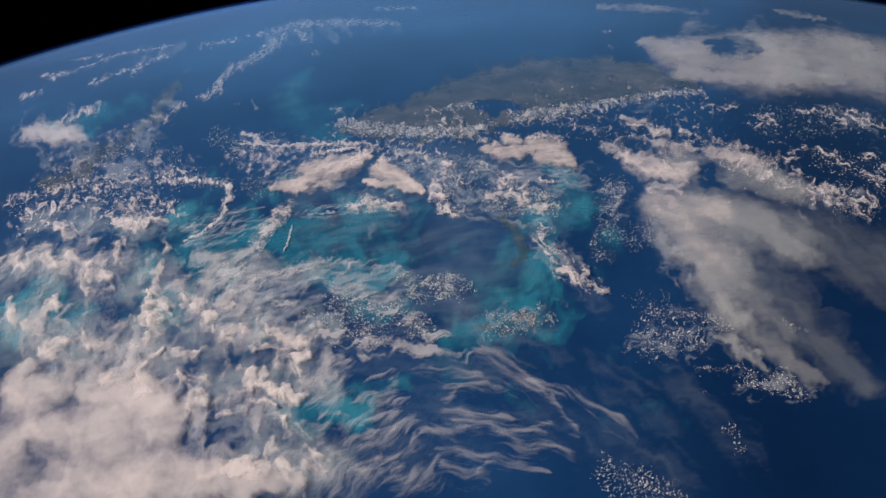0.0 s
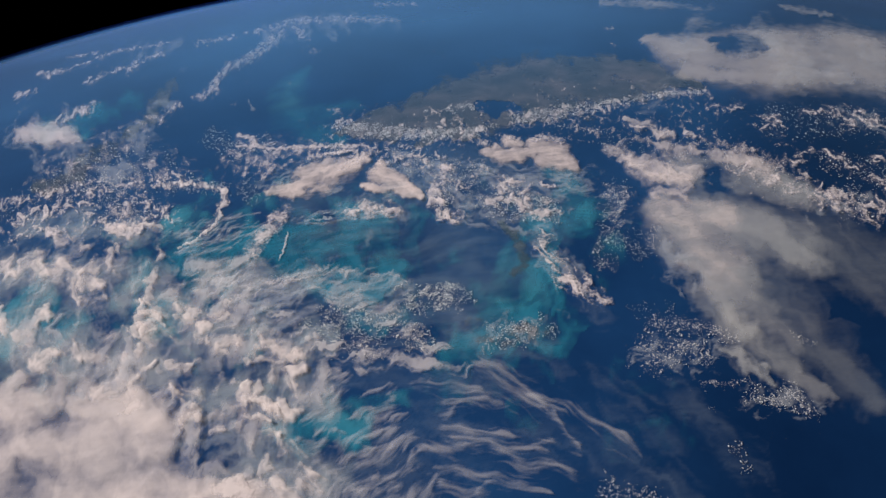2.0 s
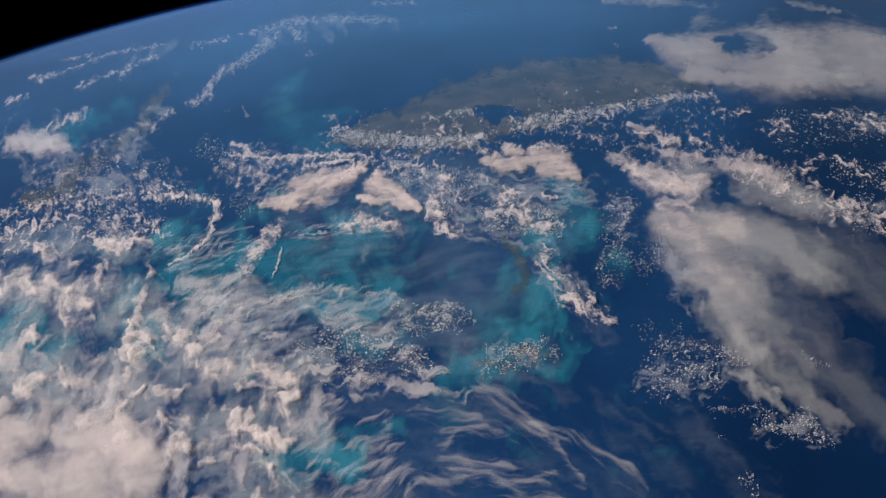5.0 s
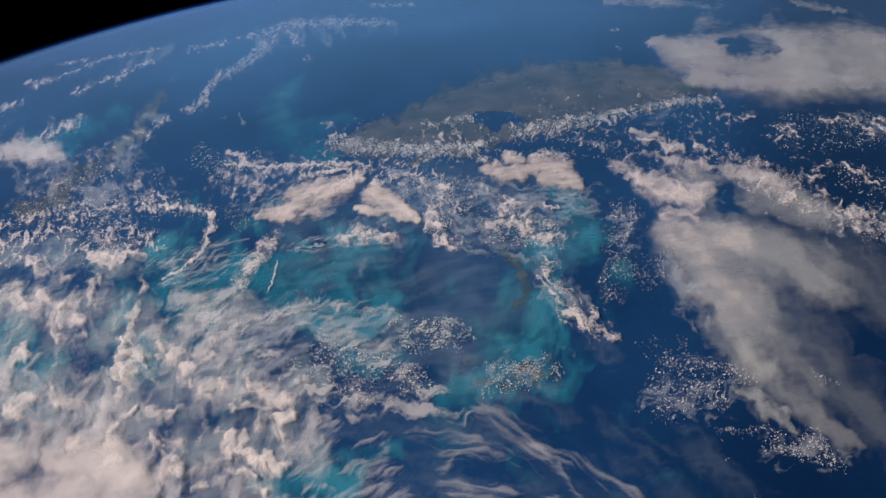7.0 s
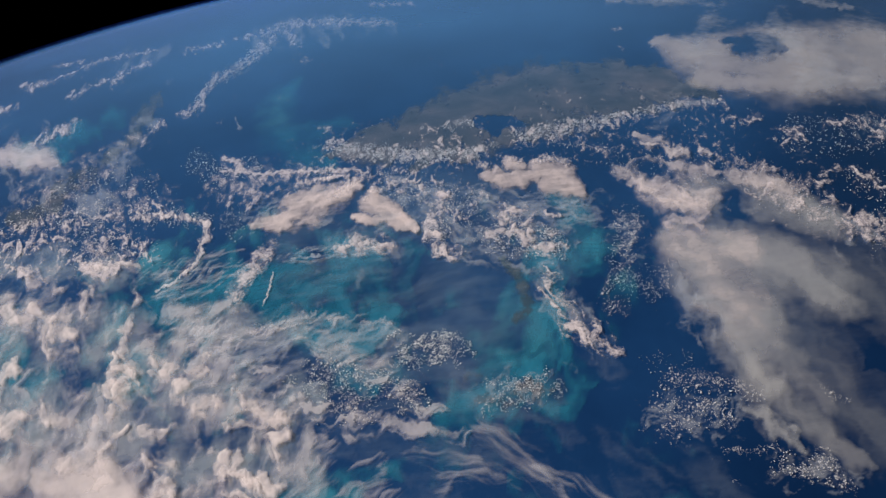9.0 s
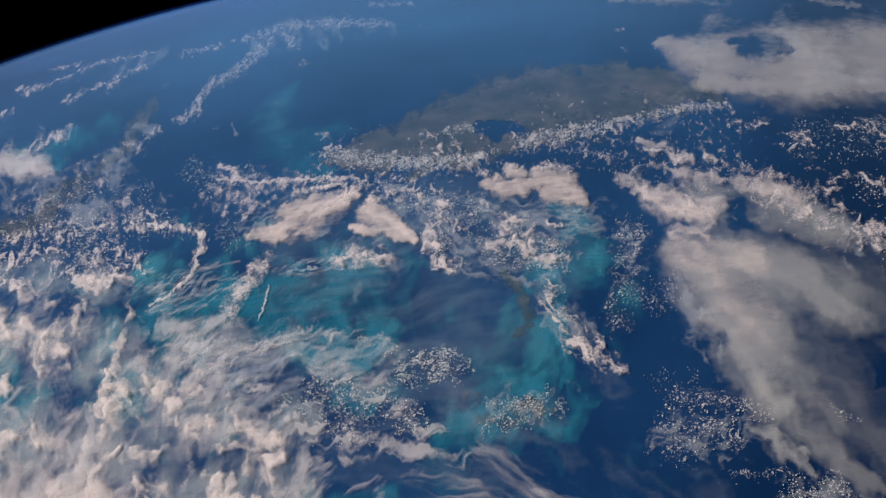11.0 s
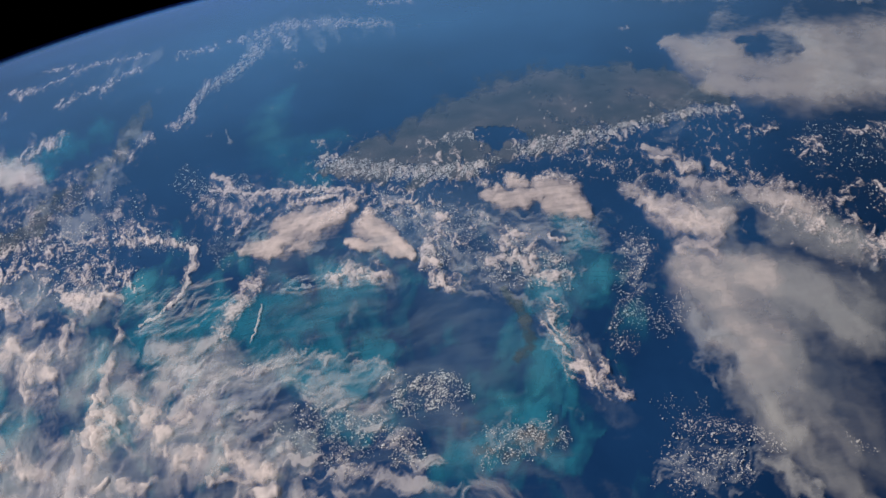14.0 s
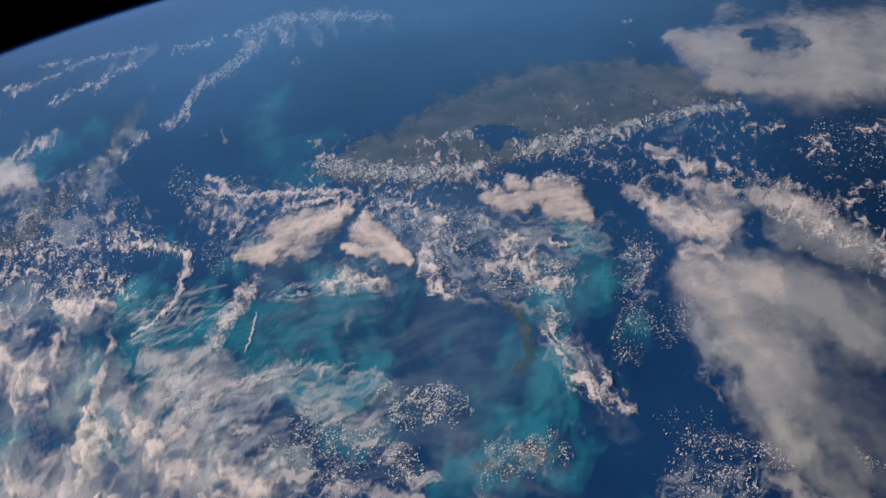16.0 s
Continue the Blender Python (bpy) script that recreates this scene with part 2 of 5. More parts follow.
# ---- builders ----
def mesh_of(name, verts, faces, mat, density=None, shade=True):
    me = bpy.data.meshes.new(name)
    n, k = len(faces), faces.shape[1]
    me.vertices.add(len(verts))
    me.vertices.foreach_set("co", np.ascontiguousarray(verts, dtype=np.float32).ravel())
    me.loops.add(n * k)
    me.loops.foreach_set("vertex_index", np.ascontiguousarray(faces, dtype=np.int32).ravel())
    me.polygons.add(n)
    me.polygons.foreach_set("loop_start", np.arange(0, n * k, k, dtype=np.int32))
    me.update(calc_edges=True)
    if shade:
        me.polygons.foreach_set("use_smooth", np.ones(n, dtype=bool))
    if density is not None:
        me.attributes.new("cover", "FLOAT", "POINT").data.foreach_set("value", np.ascontiguousarray(density, dtype=np.float32))
    me.materials.append(mat)
    return me


def reach(x, y, strokes, sides=(1.0, 1.0)):
    """1 on the axis of the strokes, 0 at their rim, negative outside. A stroke is a line of (right, ahead, half width); sides widen it to its left and right."""
    best = np.full(x.shape, -9.0)
    for line in strokes:
        pairs = list(zip(line, line[1:])) or [(line[0], line[0])]
        for (ax, ay, ar), (bx, by, br) in pairs:
            dx, dy = bx - ax, by - ay
            t = np.clip(((x - ax) * dx + (y - ay) * dy) / max(dx * dx + dy * dy, 1e-6), 0, 1)
            side = np.where(dx * (y - ay) - dy * (x - ax) > 0, *sides)
            best = np.maximum(best, 1 - np.hypot(x - ax - t * dx, y - ay - t * dy) / ((ar + t * (br - ar)) * side))
    return best


def bearing(strokes, squash):
    """A local plan turned to the strokes' own bearing and shortened by squash along it: the way in, for strokes, and the way back, for points."""
    pts = [p for line in strokes for p in line]
    a = math.atan2(sum(p[0] for p in pts), sum(p[1] for p in pts))
    ca, sa = math.cos(a), math.sin(a)

    def plan(line):
        return [(u * ca - v * sa, (u * sa + v * ca) * squash, r) for u, v, r in line]

    def back(x, y):
        w = y / squash
        return x * ca + w * sa, -x * sa + w * ca

    return plan, back


def layer(name, mat, strokes, squash, step, alt, thick, seed, rough=0.8, grain=30.0, warp=12.0, swirl=3.2, holes=(), stretch=None, puff=0.0, peak=1.0, sides=(1.0, 1.0), tear=0.75, lump=0.0, ridge=0.0, gain=1.6, bias=0.0, core=None, label="", category="cloud", group="", kind="", parent=None):
    """A cloud, bank or land sheet. Its axis strokes are laid in a plan whose ahead axis is shortened by squash; noise frays the rim and heaps up the top."""
    plan, back = bearing(strokes, squash)
    S = [plan(line) for line in strokes]
    X = [p for line in S for p in line]
    pad = 2.2 * max(sides)
    x0, x1 = min(p[0] - pad * p[2] for p in X), max(p[0] + pad * p[2] for p in X)
    y0, y1 = min(p[1] - pad * p[2] for p in X), max(p[1] + pad * p[2] for p in X)
    nx, ny = int((x1 - x0) / step) + 2, int((y1 - y0) / step) + 2
    x, y = np.meshgrid(np.linspace(x0, x1, nx), np.linspace(y0, y1, ny))
    wave = warp * swirl
    wx = x + warp * fbm(x / wave, y / wave, seed + 40, 4 if swirl < 5 else 2) * 1.4
    wy = y + warp * fbm(x / wave, y / wave, seed + 60, 4 if swirl < 5 else 2) * 1.4
    d = reach(wx, wy, S, sides)
    if peak != 1.0:
        d = np.where(d > 0, np.abs(d) ** peak, d)
    if holes:
        H = [plan(line) for line in holes]
        d = np.minimum(d, -tear * (reach(wx, wy, H) + 0.45 * fbm(x / 9, y / 9, seed + 80, 4)))
    if stretch:
        a, along, across = radians(stretch[0]), stretch[1], stretch[2]
        sx, sy = (wx * math.cos(a) + wy * math.sin(a)) / along, (-wx * math.sin(a) + wy * math.cos(a)) / across
    else:
        sx, sy = wx / grain, wy / grain
    n = fbm(sx, sy, seed, 6, 0.6)
    if lump:
        n = n * (1 - lump) + lump * billow(sx * 1.3, sy * 1.3, seed + 9)
    if ridge:
        r = 0.0
        for k, amp in enumerate((1.0, 0.6, 0.36, 0.2)):
            r = r + amp * (0.55 - np.abs(perlin(sx * 2 ** k, sy * 2 ** k + 3.3 * k, seed + 20 + k)) * 2.6)
        n = n * (1 - ridge) + ridge * r
    n = (n - n.mean()) / n.std()
    if puff:
        c = cells(sx, sy, seed + 70) + 0.38 * cells(sx * 2.1 + 7.7, sy * 2.1, seed + 71) + 0.15 * cells(sx * 4.3, sy * 4.3 + 3.1, seed + 72)
        c = (c - c.mean()) / c.std()
        n = n * (1 - puff) + c * puff
    core = core or CORE.get(mat.name, 0.8)
    density = core * np.tanh(np.maximum(d, -2.0) * gain) + 0.42 * rough * n + bias
    keep = density > -0.22
    if kind != "stuff":
        # loose crumbs beyond the rim are left out, so that one cloud stays one piece
        joined = d > 0
        keep |= joined
        for _ in range(80):
            grown = joined.copy()
            grown[1:] |= joined[:-1]
            grown[:-1] |= joined[1:]
            grown[:, 1:] |= joined[:, :-1]
            grown[:, :-1] |= joined[:, 1:]
            joined = grown & keep
        keep = joined
    top = np.clip(density, 0, 1.6)
    heap = fbm(sx * 0.8, sy * 0.8, seed + 3, 4, 0.42) + (lump * billow(sx, sy, seed + 9, 3) if lump else 0)
    if puff:
        heap = heap * (1 - puff) + 0.8 * puff * np.clip(c * 0.5, -0.6, 1.2)
    z = alt + thick * np.sqrt(top / 1.6) * (0.6 + 0.6 * np.clip(heap + 0.3, 0, 1.3))
    index = -np.ones(nx * ny, dtype=np.int64)
    kf = keep.ravel()
    quad = np.arange(nx * ny).reshape(ny, nx)
    q = np.stack([quad[:-1, :-1], quad[:-1, 1:], quad[1:, 1:], quad[1:, :-1]], -1).reshape(-1, 4)
    q = q[kf[q].all(1)]
    used = np.unique(q)
    index[used] = np.arange(len(used))
    verts = globe(*back(x.ravel()[used], y.ravel()[used]), z.ravel()[used])
    ob = new(name, mesh_of(name, verts, index[q], mat, density.ravel()[used]))
    if parent:
        ob.parent = parent
        ob.matrix_parent_inverse = Matrix.Translation(-parent.location)
        return tagged(ob, label)
    return tagged(ob, label, category, group, kind)


def streaks(name, part_name, mat, strokes, squash, seed, label, category="ice cloud", group="", **how):
    """A thing made of several drawn-out shreds of cloud, each a part of its own."""
    pts = [p for line in strokes for p in line]
    base = new(name)
    base.location = Vector(globe(sum(p[0] for p in pts) / len(pts), sum(p[1] for p in pts) / len(pts), how["alt"]).tolist())
    tagged(base, label, category, group)
    for k, line in enumerate(strokes):
        layer(part_name, mat, [line], squash, seed=seed + 3 * k, parent=base, **how)
    return base


def ico(sub):
    bm = bmesh.new()
    bmesh.ops.create_icosphere(bm, subdivisions=sub, radius=1.0)
    v = np.array([p.co[:] for p in bm.verts])
    f = np.array([[p.index for p in face.verts] for face in bm.faces])
    bm.free()
    return v, f


ICO = ico(1)


def puffs(name, strokes, squash, count, seed, size=(0.8, 2.0), alt=1.0, tall=0.28, clump=14.0, label="", category="cumulus field"):
    """Many small heap clouds strewn along the strokes, in clumps; each is a lumpy little dome of its own."""
    rng = np.random.RandomState(seed)
    plan, back = bearing(strokes, squash)
    S = [plan(line) for line in strokes]
    X = [p for line in S for p in line]
    x0, x1 = min(p[0] - p[2] for p in X), max(p[0] + p[2] for p in X)
    y0, y1 = min(p[1] - p[2] for p in X), max(p[1] + p[2] for p in X)
    px, py = np.zeros(0), np.zeros(0)
    while len(px) < count:
        x, y = x0 + rng.rand(count * 4) * (x1 - x0), y0 + rng.rand(count * 4) * (y1 - y0)
        w = np.minimum(reach(x, y, S) * 1.6, 0.7) + 1.3 * fbm(x / clump, y / clump, seed, 3, 0.5) + 0.9 * (0.22 - np.abs(perlin(x / clump * 2.6, y / clump * 2.6, seed + 5)))
        ok = w > rng.rand(len(x)) * 1.3 + 0.1
        px, py = np.append(px, x[ok]), np.append(py, y[ok])
    px, py = back(px[:count], py[:count])
    s = size[0] + (size[1] - size[0]) * rng.rand(count) ** 3
    base_v, base_f = ICO
    k = len(base_v)
    ang = 0.5 + 0.9 * (rng.rand(count) - 0.5)
    lumps = 1 + 0.5 * (rng.rand(count, k) - 0.5) * 2
    lx, ly, lz = (base_v[None, :, i] * lumps * s[:, None] for i in range(3))
    ex = 0.8 + 1.6 * rng.rand(count)[:, None] ** 2
    ca, sa = np.cos(ang)[:, None], np.sin(ang)[:, None]
    gx, gy = (lx * ex) * ca - ly * sa, (lx * ex) * sa + ly * ca
    gz = np.maximum(lz, -0.3 * s[:, None]) * tall * (0.6 + 0.8 * rng.rand(count)[:, None])
    verts = globe((px[:, None] + gx).ravel(), (py[:, None] + gy).ravel(), (alt + 0.4 * s[:, None] + gz).ravel())
    faces = (base_f[None] + (np.arange(count) * k)[:, None, None]).reshape(-1, 3)
    ob = new(name, mesh_of(name, verts, faces, M_PUFF))
    return tagged(ob, label, category, "", "stuff")


# ---- the sea: the whole globe ----
def build_sea():
    th = np.concatenate([np.arange(1, 90) * 0.4, 36 + np.arange(0, 72) * 2.0])
    th = np.radians(th[th < 179.5])
    az = np.radians(np.arange(0, 360, 0.75))
    T, A = np.meshgrid(th, az, indexing="ij")
    ring = np.stack([R_EARTH * np.sin(T) * np.sin(A), R_EARTH * np.sin(T) * np.cos(A), R_EARTH * (np.cos(T) - 1)], -1).reshape(-1, 3)
    n, m = T.shape
    i, j = np.meshgrid(np.arange(n - 1), np.arange(m), indexing="ij")
    q = np.stack([i * m + j, i * m + (j + 1) % m, (i + 1) * m + (j + 1) % m, (i + 1) * m + j], -1).reshape(-1, 4)[:, ::-1]
    cap = [n * m, n * m + 1]
    verts = np.vstack([ring, [[0, 0, 0], [0, 0, -2 * R_EARTH]]])
    j = np.arange(m)
    k1 = np.stack([np.full(m, cap[0]), (j + 1) % m, j, j], -1)
    k2 = np.stack([np.full(m, cap[1]), (n - 1) * m + j, (n - 1) * m + (j + 1) % m], -1)
    tri = np.vstack([np.stack([k1[:, 0], k1[:, 1], k1[:, 2]], -1)[:, ::-1], k2[:, ::-1]])
    allf = np.vstack([q[:, [0, 1, 2]], q[:, [0, 2, 3]], tri])
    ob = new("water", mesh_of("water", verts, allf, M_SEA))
    tagged(ob, "deep blue ocean water covering the round globe", "sea", "", "structure")


build_sea()


def air_shell(name, alt, color, inner, outer, most, label):
    th = np.radians(np.linspace(inner, 36, 70))
    az = np.radians(np.arange(0, 360, 1.0))
    T, A = np.meshgrid(th, az, indexing="ij")
    r = R_EARTH + alt
    verts = np.stack([r * np.sin(T) * np.sin(A), r * np.sin(T) * np.cos(A), r * np.cos(T) - R_EARTH], -1).reshape(-1, 3)
    n, m = T.shape
    i, j = np.meshgrid(np.arange(n - 1), np.arange(m), indexing="ij")
    q = np.stack([i * m + j, i * m + (j + 1) % m, (i + 1) * m + (j + 1) % m, (i + 1) * m + j], -1).reshape(-1, 4)[:, ::-1]
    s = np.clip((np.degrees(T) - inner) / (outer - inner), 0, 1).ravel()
    # vignette put into the haze cover: weaker to the left and right
    side_fade = np.clip(1.1 - 2.7 * ((A + np.pi) % (2 * np.pi) - np.pi) ** 2, 0.4, 1.1).ravel()
    ob = new(name, mesh_of(name, verts, q, haze_material(name, color, inner, outer, most, 0), s ** 1.4 * side_fade))
    tagged(ob, label, "atmosphere", "layers of air", "structure")


# aerial haze painted with tinted shells, their opacity set by place
air_shell("backdrop_haze_low", 5.0, (0.48, 0.60, 0.86), 10.0, 22.0, 0.26, "pale painted haze low over the far sea")
air_shell("backdrop_haze_middle", 11.0, (0.14, 0.45, 0.94), 5.5, 14.0, 0.36, "painted blue haze band over the far sea")
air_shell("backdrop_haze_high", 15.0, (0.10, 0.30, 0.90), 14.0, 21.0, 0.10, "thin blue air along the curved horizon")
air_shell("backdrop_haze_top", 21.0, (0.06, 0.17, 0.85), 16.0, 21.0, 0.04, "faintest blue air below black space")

# ---- shallow banks and land ----
layer("water_bank_1", M_SHOAL, [[(-313, 791, 48.7), (-217, 772, 46.8), (-132, 749, 52.7), (-64, 748, 43.3)], [(-173, 708, 33), (-100, 688, 32.1)], [(-32, 819, 23.7)]], step=4, seed=11, label='turquoise shallow water over a wide sand bank', thick=0.0, rough=0.8, gain=1.5, grain=60.0, warp=22.0, category='shallow bank', kind='structure', group='shallow banks', squash=0.55, alt=0.5)
layer("water_bank_2", M_SHOAL, [[(206, 822, 28.3), (213, 720, 31.4), (166, 642, 29.1)], [(152, 710, 20.5)]], step=4, seed=12, label='teal shallow water beside a low island', thick=0.0, rough=0.8, gain=1.5, grain=60.0, warp=22.0, category='shallow bank', kind='structure', group='shallow banks', squash=0.56, alt=0.5)
layer("water_bank_3", M_SHOAL, [[(50, 567, 24.3), (98, 584, 29.4), (150, 612, 27)], [(90, 534, 31.2), (135, 510, 21.6)]], step=3, seed=13, core=0.36, label='green shallow water over a sand bank', thick=0.0, rough=0.8, gain=1.5, grain=60.0, warp=22.0, category='shallow bank', kind='structure', group='shallow banks', squash=0.68, alt=0.5)
layer("water_bank_4", M_SHOAL, [[(-100, 659, 24.4), (-37, 648, 27.4)]], step=3, seed=14, label='pale green shallow water under thin cloud', thick=0.0, rough=0.8, gain=1.5, grain=60.0, warp=22.0, category='shallow bank', kind='structure', group='shallow banks', squash=0.62, alt=0.5)
layer("water_bank_5", M_SHOAL, [[(-67, 460, 32.2), (-113, 445, 29.1), (-144, 403, 28.4)]], step=3, seed=15, label='green shallow water seen between cloud wisps', thick=0.0, rough=0.8, gain=1.5, grain=60.0, warp=22.0, category='shallow bank', kind='structure', group='shallow banks', squash=0.77, alt=0.5)
layer("water_bank_6", M_SHOAL, [[(-181, 1352, 22.6), (-207, 1249, 38.5), (-192, 1139, 46.1), (-152, 1053, 37.9), (-101, 1016, 20.6)], [(-132, 1110, 34.4), (-81, 1138, 20.9)]], step=5, seed=16, core=0.85, label='dim teal shallow bay at the foot of the land', bias=0.0, thick=0.0, rough=0.15, gain=1.0, grain=60.0, warp=10, category='shallow bank', kind='structure', group='shallow banks', squash=0.45, alt=0.5)
layer("water_bank_7", M_SHOAL, [[(-688, 1230, 32.8), (-622, 1267, 39.2), (-562, 1301, 37), (-529, 1358, 22.3)]], step=5, seed=17, core=0.6, label='teal shallow gulf behind an island coast', thick=0.0, rough=0.4, gain=1.2, grain=60.0, warp=22.0, category='shallow bank', kind='structure', group='shallow banks', squash=0.32, alt=0.5)
layer("water_bank_8", M_SHOAL, [[(-489, 654, 55.2), (-413, 656, 53.4), (-299, 684, 44.7), (-244, 694, 36.9)]], step=4, seed=18, core=0.55, label='turquoise shallow water showing through broken cloud', thick=0.0, rough=0.8, gain=1.5, grain=60.0, warp=22.0, category='shallow bank', kind='structure', group='shallow banks', squash=0.55, alt=0.5)
layer("water_bank_9", M_SHOAL, [[(-237, 753, 69.5), (-130, 724, 81.1), (-36, 699, 64.4)], [(-126, 637, 41.1), (-38, 621, 46.9)]], step=5, seed=19, core=0.45, label='dim blue-green shelf around a sand bank', thick=0.0, rough=0.8, gain=1.5, grain=60.0, warp=22.0, category='shallow bank', kind='structure', group='shallow banks', squash=0.59, alt=0.5)
layer("water_bank_10", M_SHOAL, [[(60, 547, 44), (118, 586, 52.4), (183, 699, 58.3), (203, 792, 39.5)]], step=5, seed=20, core=0.36, label='dim blue-green shelf around low islands', thick=0.0, rough=0.8, gain=1.5, grain=60.0, warp=22.0, category='shallow bank', kind='structure', group='shallow banks', squash=0.61, alt=0.5)
layer("ground_peninsula", M_LAND, [[(-105, 1021, 8), (-37, 1049, 34), (21, 1068, 50.7), (90, 1092, 65.1), (181, 1132, 78), (273, 1155, 74.9), (365, 1165, 64.1), (450, 1151, 44.5), (509, 1098, 16.4)], [(25, 980, 9.1), (109, 973, 9.1)]], holes=[[(122, 1072, 5.5), (150, 1068, 9.5), (184, 1056, 6)]], step=3, seed=21, label='grey-brown low peninsula with a dark lake', thick=0.5, rough=0.36, grain=40.0, warp=12.0, category='land', kind='structure', gain=2.2, squash=0.48, alt=0.9)
layer("ground_island_1", M_ISLE, [[(111, 732, 5.5), (122, 703, 8.4), (128, 673, 9.3), (127, 646, 8.5), (108, 628, 5)]], squash=0.75, alt=0.9, core=0.6, step=1.0, seed=22, thick=0.1, rough=0.3, grain=14, warp=2.5, category='land', kind='structure', gain=1.6, label='thin curved grey-green low island beside teal shallows')
layer("ground_island_2", M_LAND, [[(51, 526, 5.6), (89, 529, 7.5), (124, 535, 5.7), (136, 563, 3.2)]], core=0.16, step=1.5, seed=23, label='sandy low island dotted with small clouds', thick=0.5, rough=0.36, grain=40.0, warp=12.0, category='land', kind='structure', gain=2.2, squash=0.69, alt=0.9)
layer("ground_island_3", M_LAND, [[(-462, 1418, 7.6), (-465, 1366, 17.1), (-459, 1213, 15.7), (-495, 1117, 14.9), (-537, 1047, 14.5), (-582, 988, 12.1)]], core=0.5, bias=-0.05, step=5, seed=24, label='long hazy brown island under broken cloud', thick=0.5, rough=0.36, grain=40.0, warp=12.0, category='land', kind='structure', gain=2.2, squash=0.31, alt=0.9)
bank = layer("cloud_bank", M_BANK, [[(300, 883, 13.1), (327, 846, 20.7), (357, 815, 25), (385, 812, 21.8)], [(326, 768, 13.5), (364, 757, 13.4)], [(346, 978, 6.2), (369, 952, 12.1), (398, 920, 10.2)], [(307, 892, 6.6), (346, 908, 8.4), (381, 882, 13.2), (426, 867, 11.4)], [(445, 862, 10.6), (483, 841, 14.5), (498, 801, 17.2)]], holes=[[(418, 813, 6.3), (414, 779, 9.1), (411, 752, 7.5)], [(373, 759, 3.7), (399, 753, 6.7)], [(366, 927, 5.1), (373, 912, 4.2)], [(332, 889, 4.1), (355, 882, 3.3)]], squash=0.47, alt=3, tear=0.3, step=1.4, seed=31, stretch=(-18, 36, 13), warp=9, rough=0.5, gain=1.7, thick=3.0, label='broad cream-grey bank of thick storm cloud with frayed rim')
layer("trailing_sheet", M_ASHEN, [[(316, 727, 32), (345, 654, 52), (363, 588, 40.1)], [(377, 720, 47.8), (428, 666, 55.6), (462, 631, 37.9)], [(308, 736, 16.1), (318, 686, 19.6), (325, 634, 21.5), (328, 583, 20.5), (331, 540, 17.3), (338, 505, 13.1)], [(376, 822, 34.6), (468, 789, 33.9), (518, 742, 29.8)]], holes=[[(420, 804, 7.8), (412, 769, 6.8)]], squash=0.57, alt=2.6, tear=0.28, parent=bank, step=2.0, seed=231, stretch=(-26, 150, 34), warp=8, rough=0.22, gain=1.5, core=1.05, thick=1.0, label='smooth grey trailing sheet')
layer("veil", M_DUSKY, [[(386, 558, 50.4), (403, 486, 41.2), (413, 424, 27.7), (428, 399, 18.4)], [(481, 641, 61.5), (555, 571, 58.3)], [(326, 537, 20.9), (347, 484, 21.1), (369, 440, 15.7)]], holes=[[(449, 514, 4.3), (481, 475, 8.8)]], squash=0.64, alt=2.2, parent=bank, step=2.2, seed=232, stretch=(-30, 130, 22), warp=10, rough=0.28, gain=1.4, core=1.0, thick=0.5, label='thin dark-grey trailing veil')
layer("shoulder", M_BANK, [[(313, 719, 24.5), (340, 671, 36.1), (358, 609, 27.6)], [(342, 726, 24.7), (389, 695, 24.2)]], squash=0.56, alt=3.2, parent=bank, step=1.8, seed=236, stretch=(-24, 90, 26), warp=8, rough=0.3, gain=1.1, core=0.95, thick=1.2, label='cream sunlit shoulder of the sheet')
layer("tongue", M_SMOKE, [[(317, 579, 21.7), (331, 519, 24.2), (352, 467, 19.6), (371, 426, 13.3), (383, 408, 7.6)], [(360, 542, 22.3), (376, 481, 15.2)]], squash=0.67, alt=2.4, parent=bank, step=1.8, seed=238, stretch=(-32, 100, 18), warp=8, rough=0.4, gain=1.4, core=1.0, thick=0.8, label='smooth grey tongue of trailing cloud')
layer("lobe", M_ASHEN, [[(302, 487, 5.8), (312, 472, 11.5), (326, 448, 11.3), (337, 432, 5.5)]], squash=0.70, alt=2.4, parent=bank, step=1.4, seed=237, stretch=(-32, 40, 10), warp=6, rough=0.5, gain=1.6, thick=0.8, label='smooth grey tongue of cloud')
layer("ridge", M_LUMPY, [[(422, 924, 3.4), (454, 894, 6.7), (490, 859, 10.6), (522, 817, 11.9), (545, 780, 9.2)], [(451, 827, 9.5), (486, 793, 15.5), (519, 747, 16.5), (548, 711, 11.7), (578, 683, 10)]], squash=0.46, alt=4, parent=bank, step=1.4, seed=131, grain=13, warp=8, rough=1.0, lump=0.35, thick=1.6, bias=-0.12, label='grainy broken crest')
layer("fringe", M_VEIL, [[(287, 694, 8.5), (303, 635, 14.7), (311, 593, 16.8), (310, 546, 14.8)], [(304, 619, 10.6), (311, 564, 11.3)]], squash=0.62, alt=4, parent=bank, step=1.8, seed=132, stretch=(-40, 50, 14), warp=12, rough=0.9, thick=1.0, bias=-0.05, label='thin combed veil at the rim')
layer("crest", M_BANK, [[(296, 881, 7.4), (317, 842, 10.3), (345, 815, 12.5), (377, 804, 10.8)]], squash=0.49, alt=4.2, parent=bank, step=1.3, seed=133, stretch=(-14, 26, 9), warp=7, rough=0.9, bias=-0.1, thick=2.0, label='brighter sunlit crest')
layer("crest", M_BANK, [[(348, 966, 3.5), (374, 939, 6), (396, 914, 4.2)]], squash=0.43, alt=4.2, parent=bank, step=1.3, seed=134, stretch=(-14, 26, 9), warp=7, rough=0.9, bias=-0.1, thick=2.0, label='brighter sunlit crest')
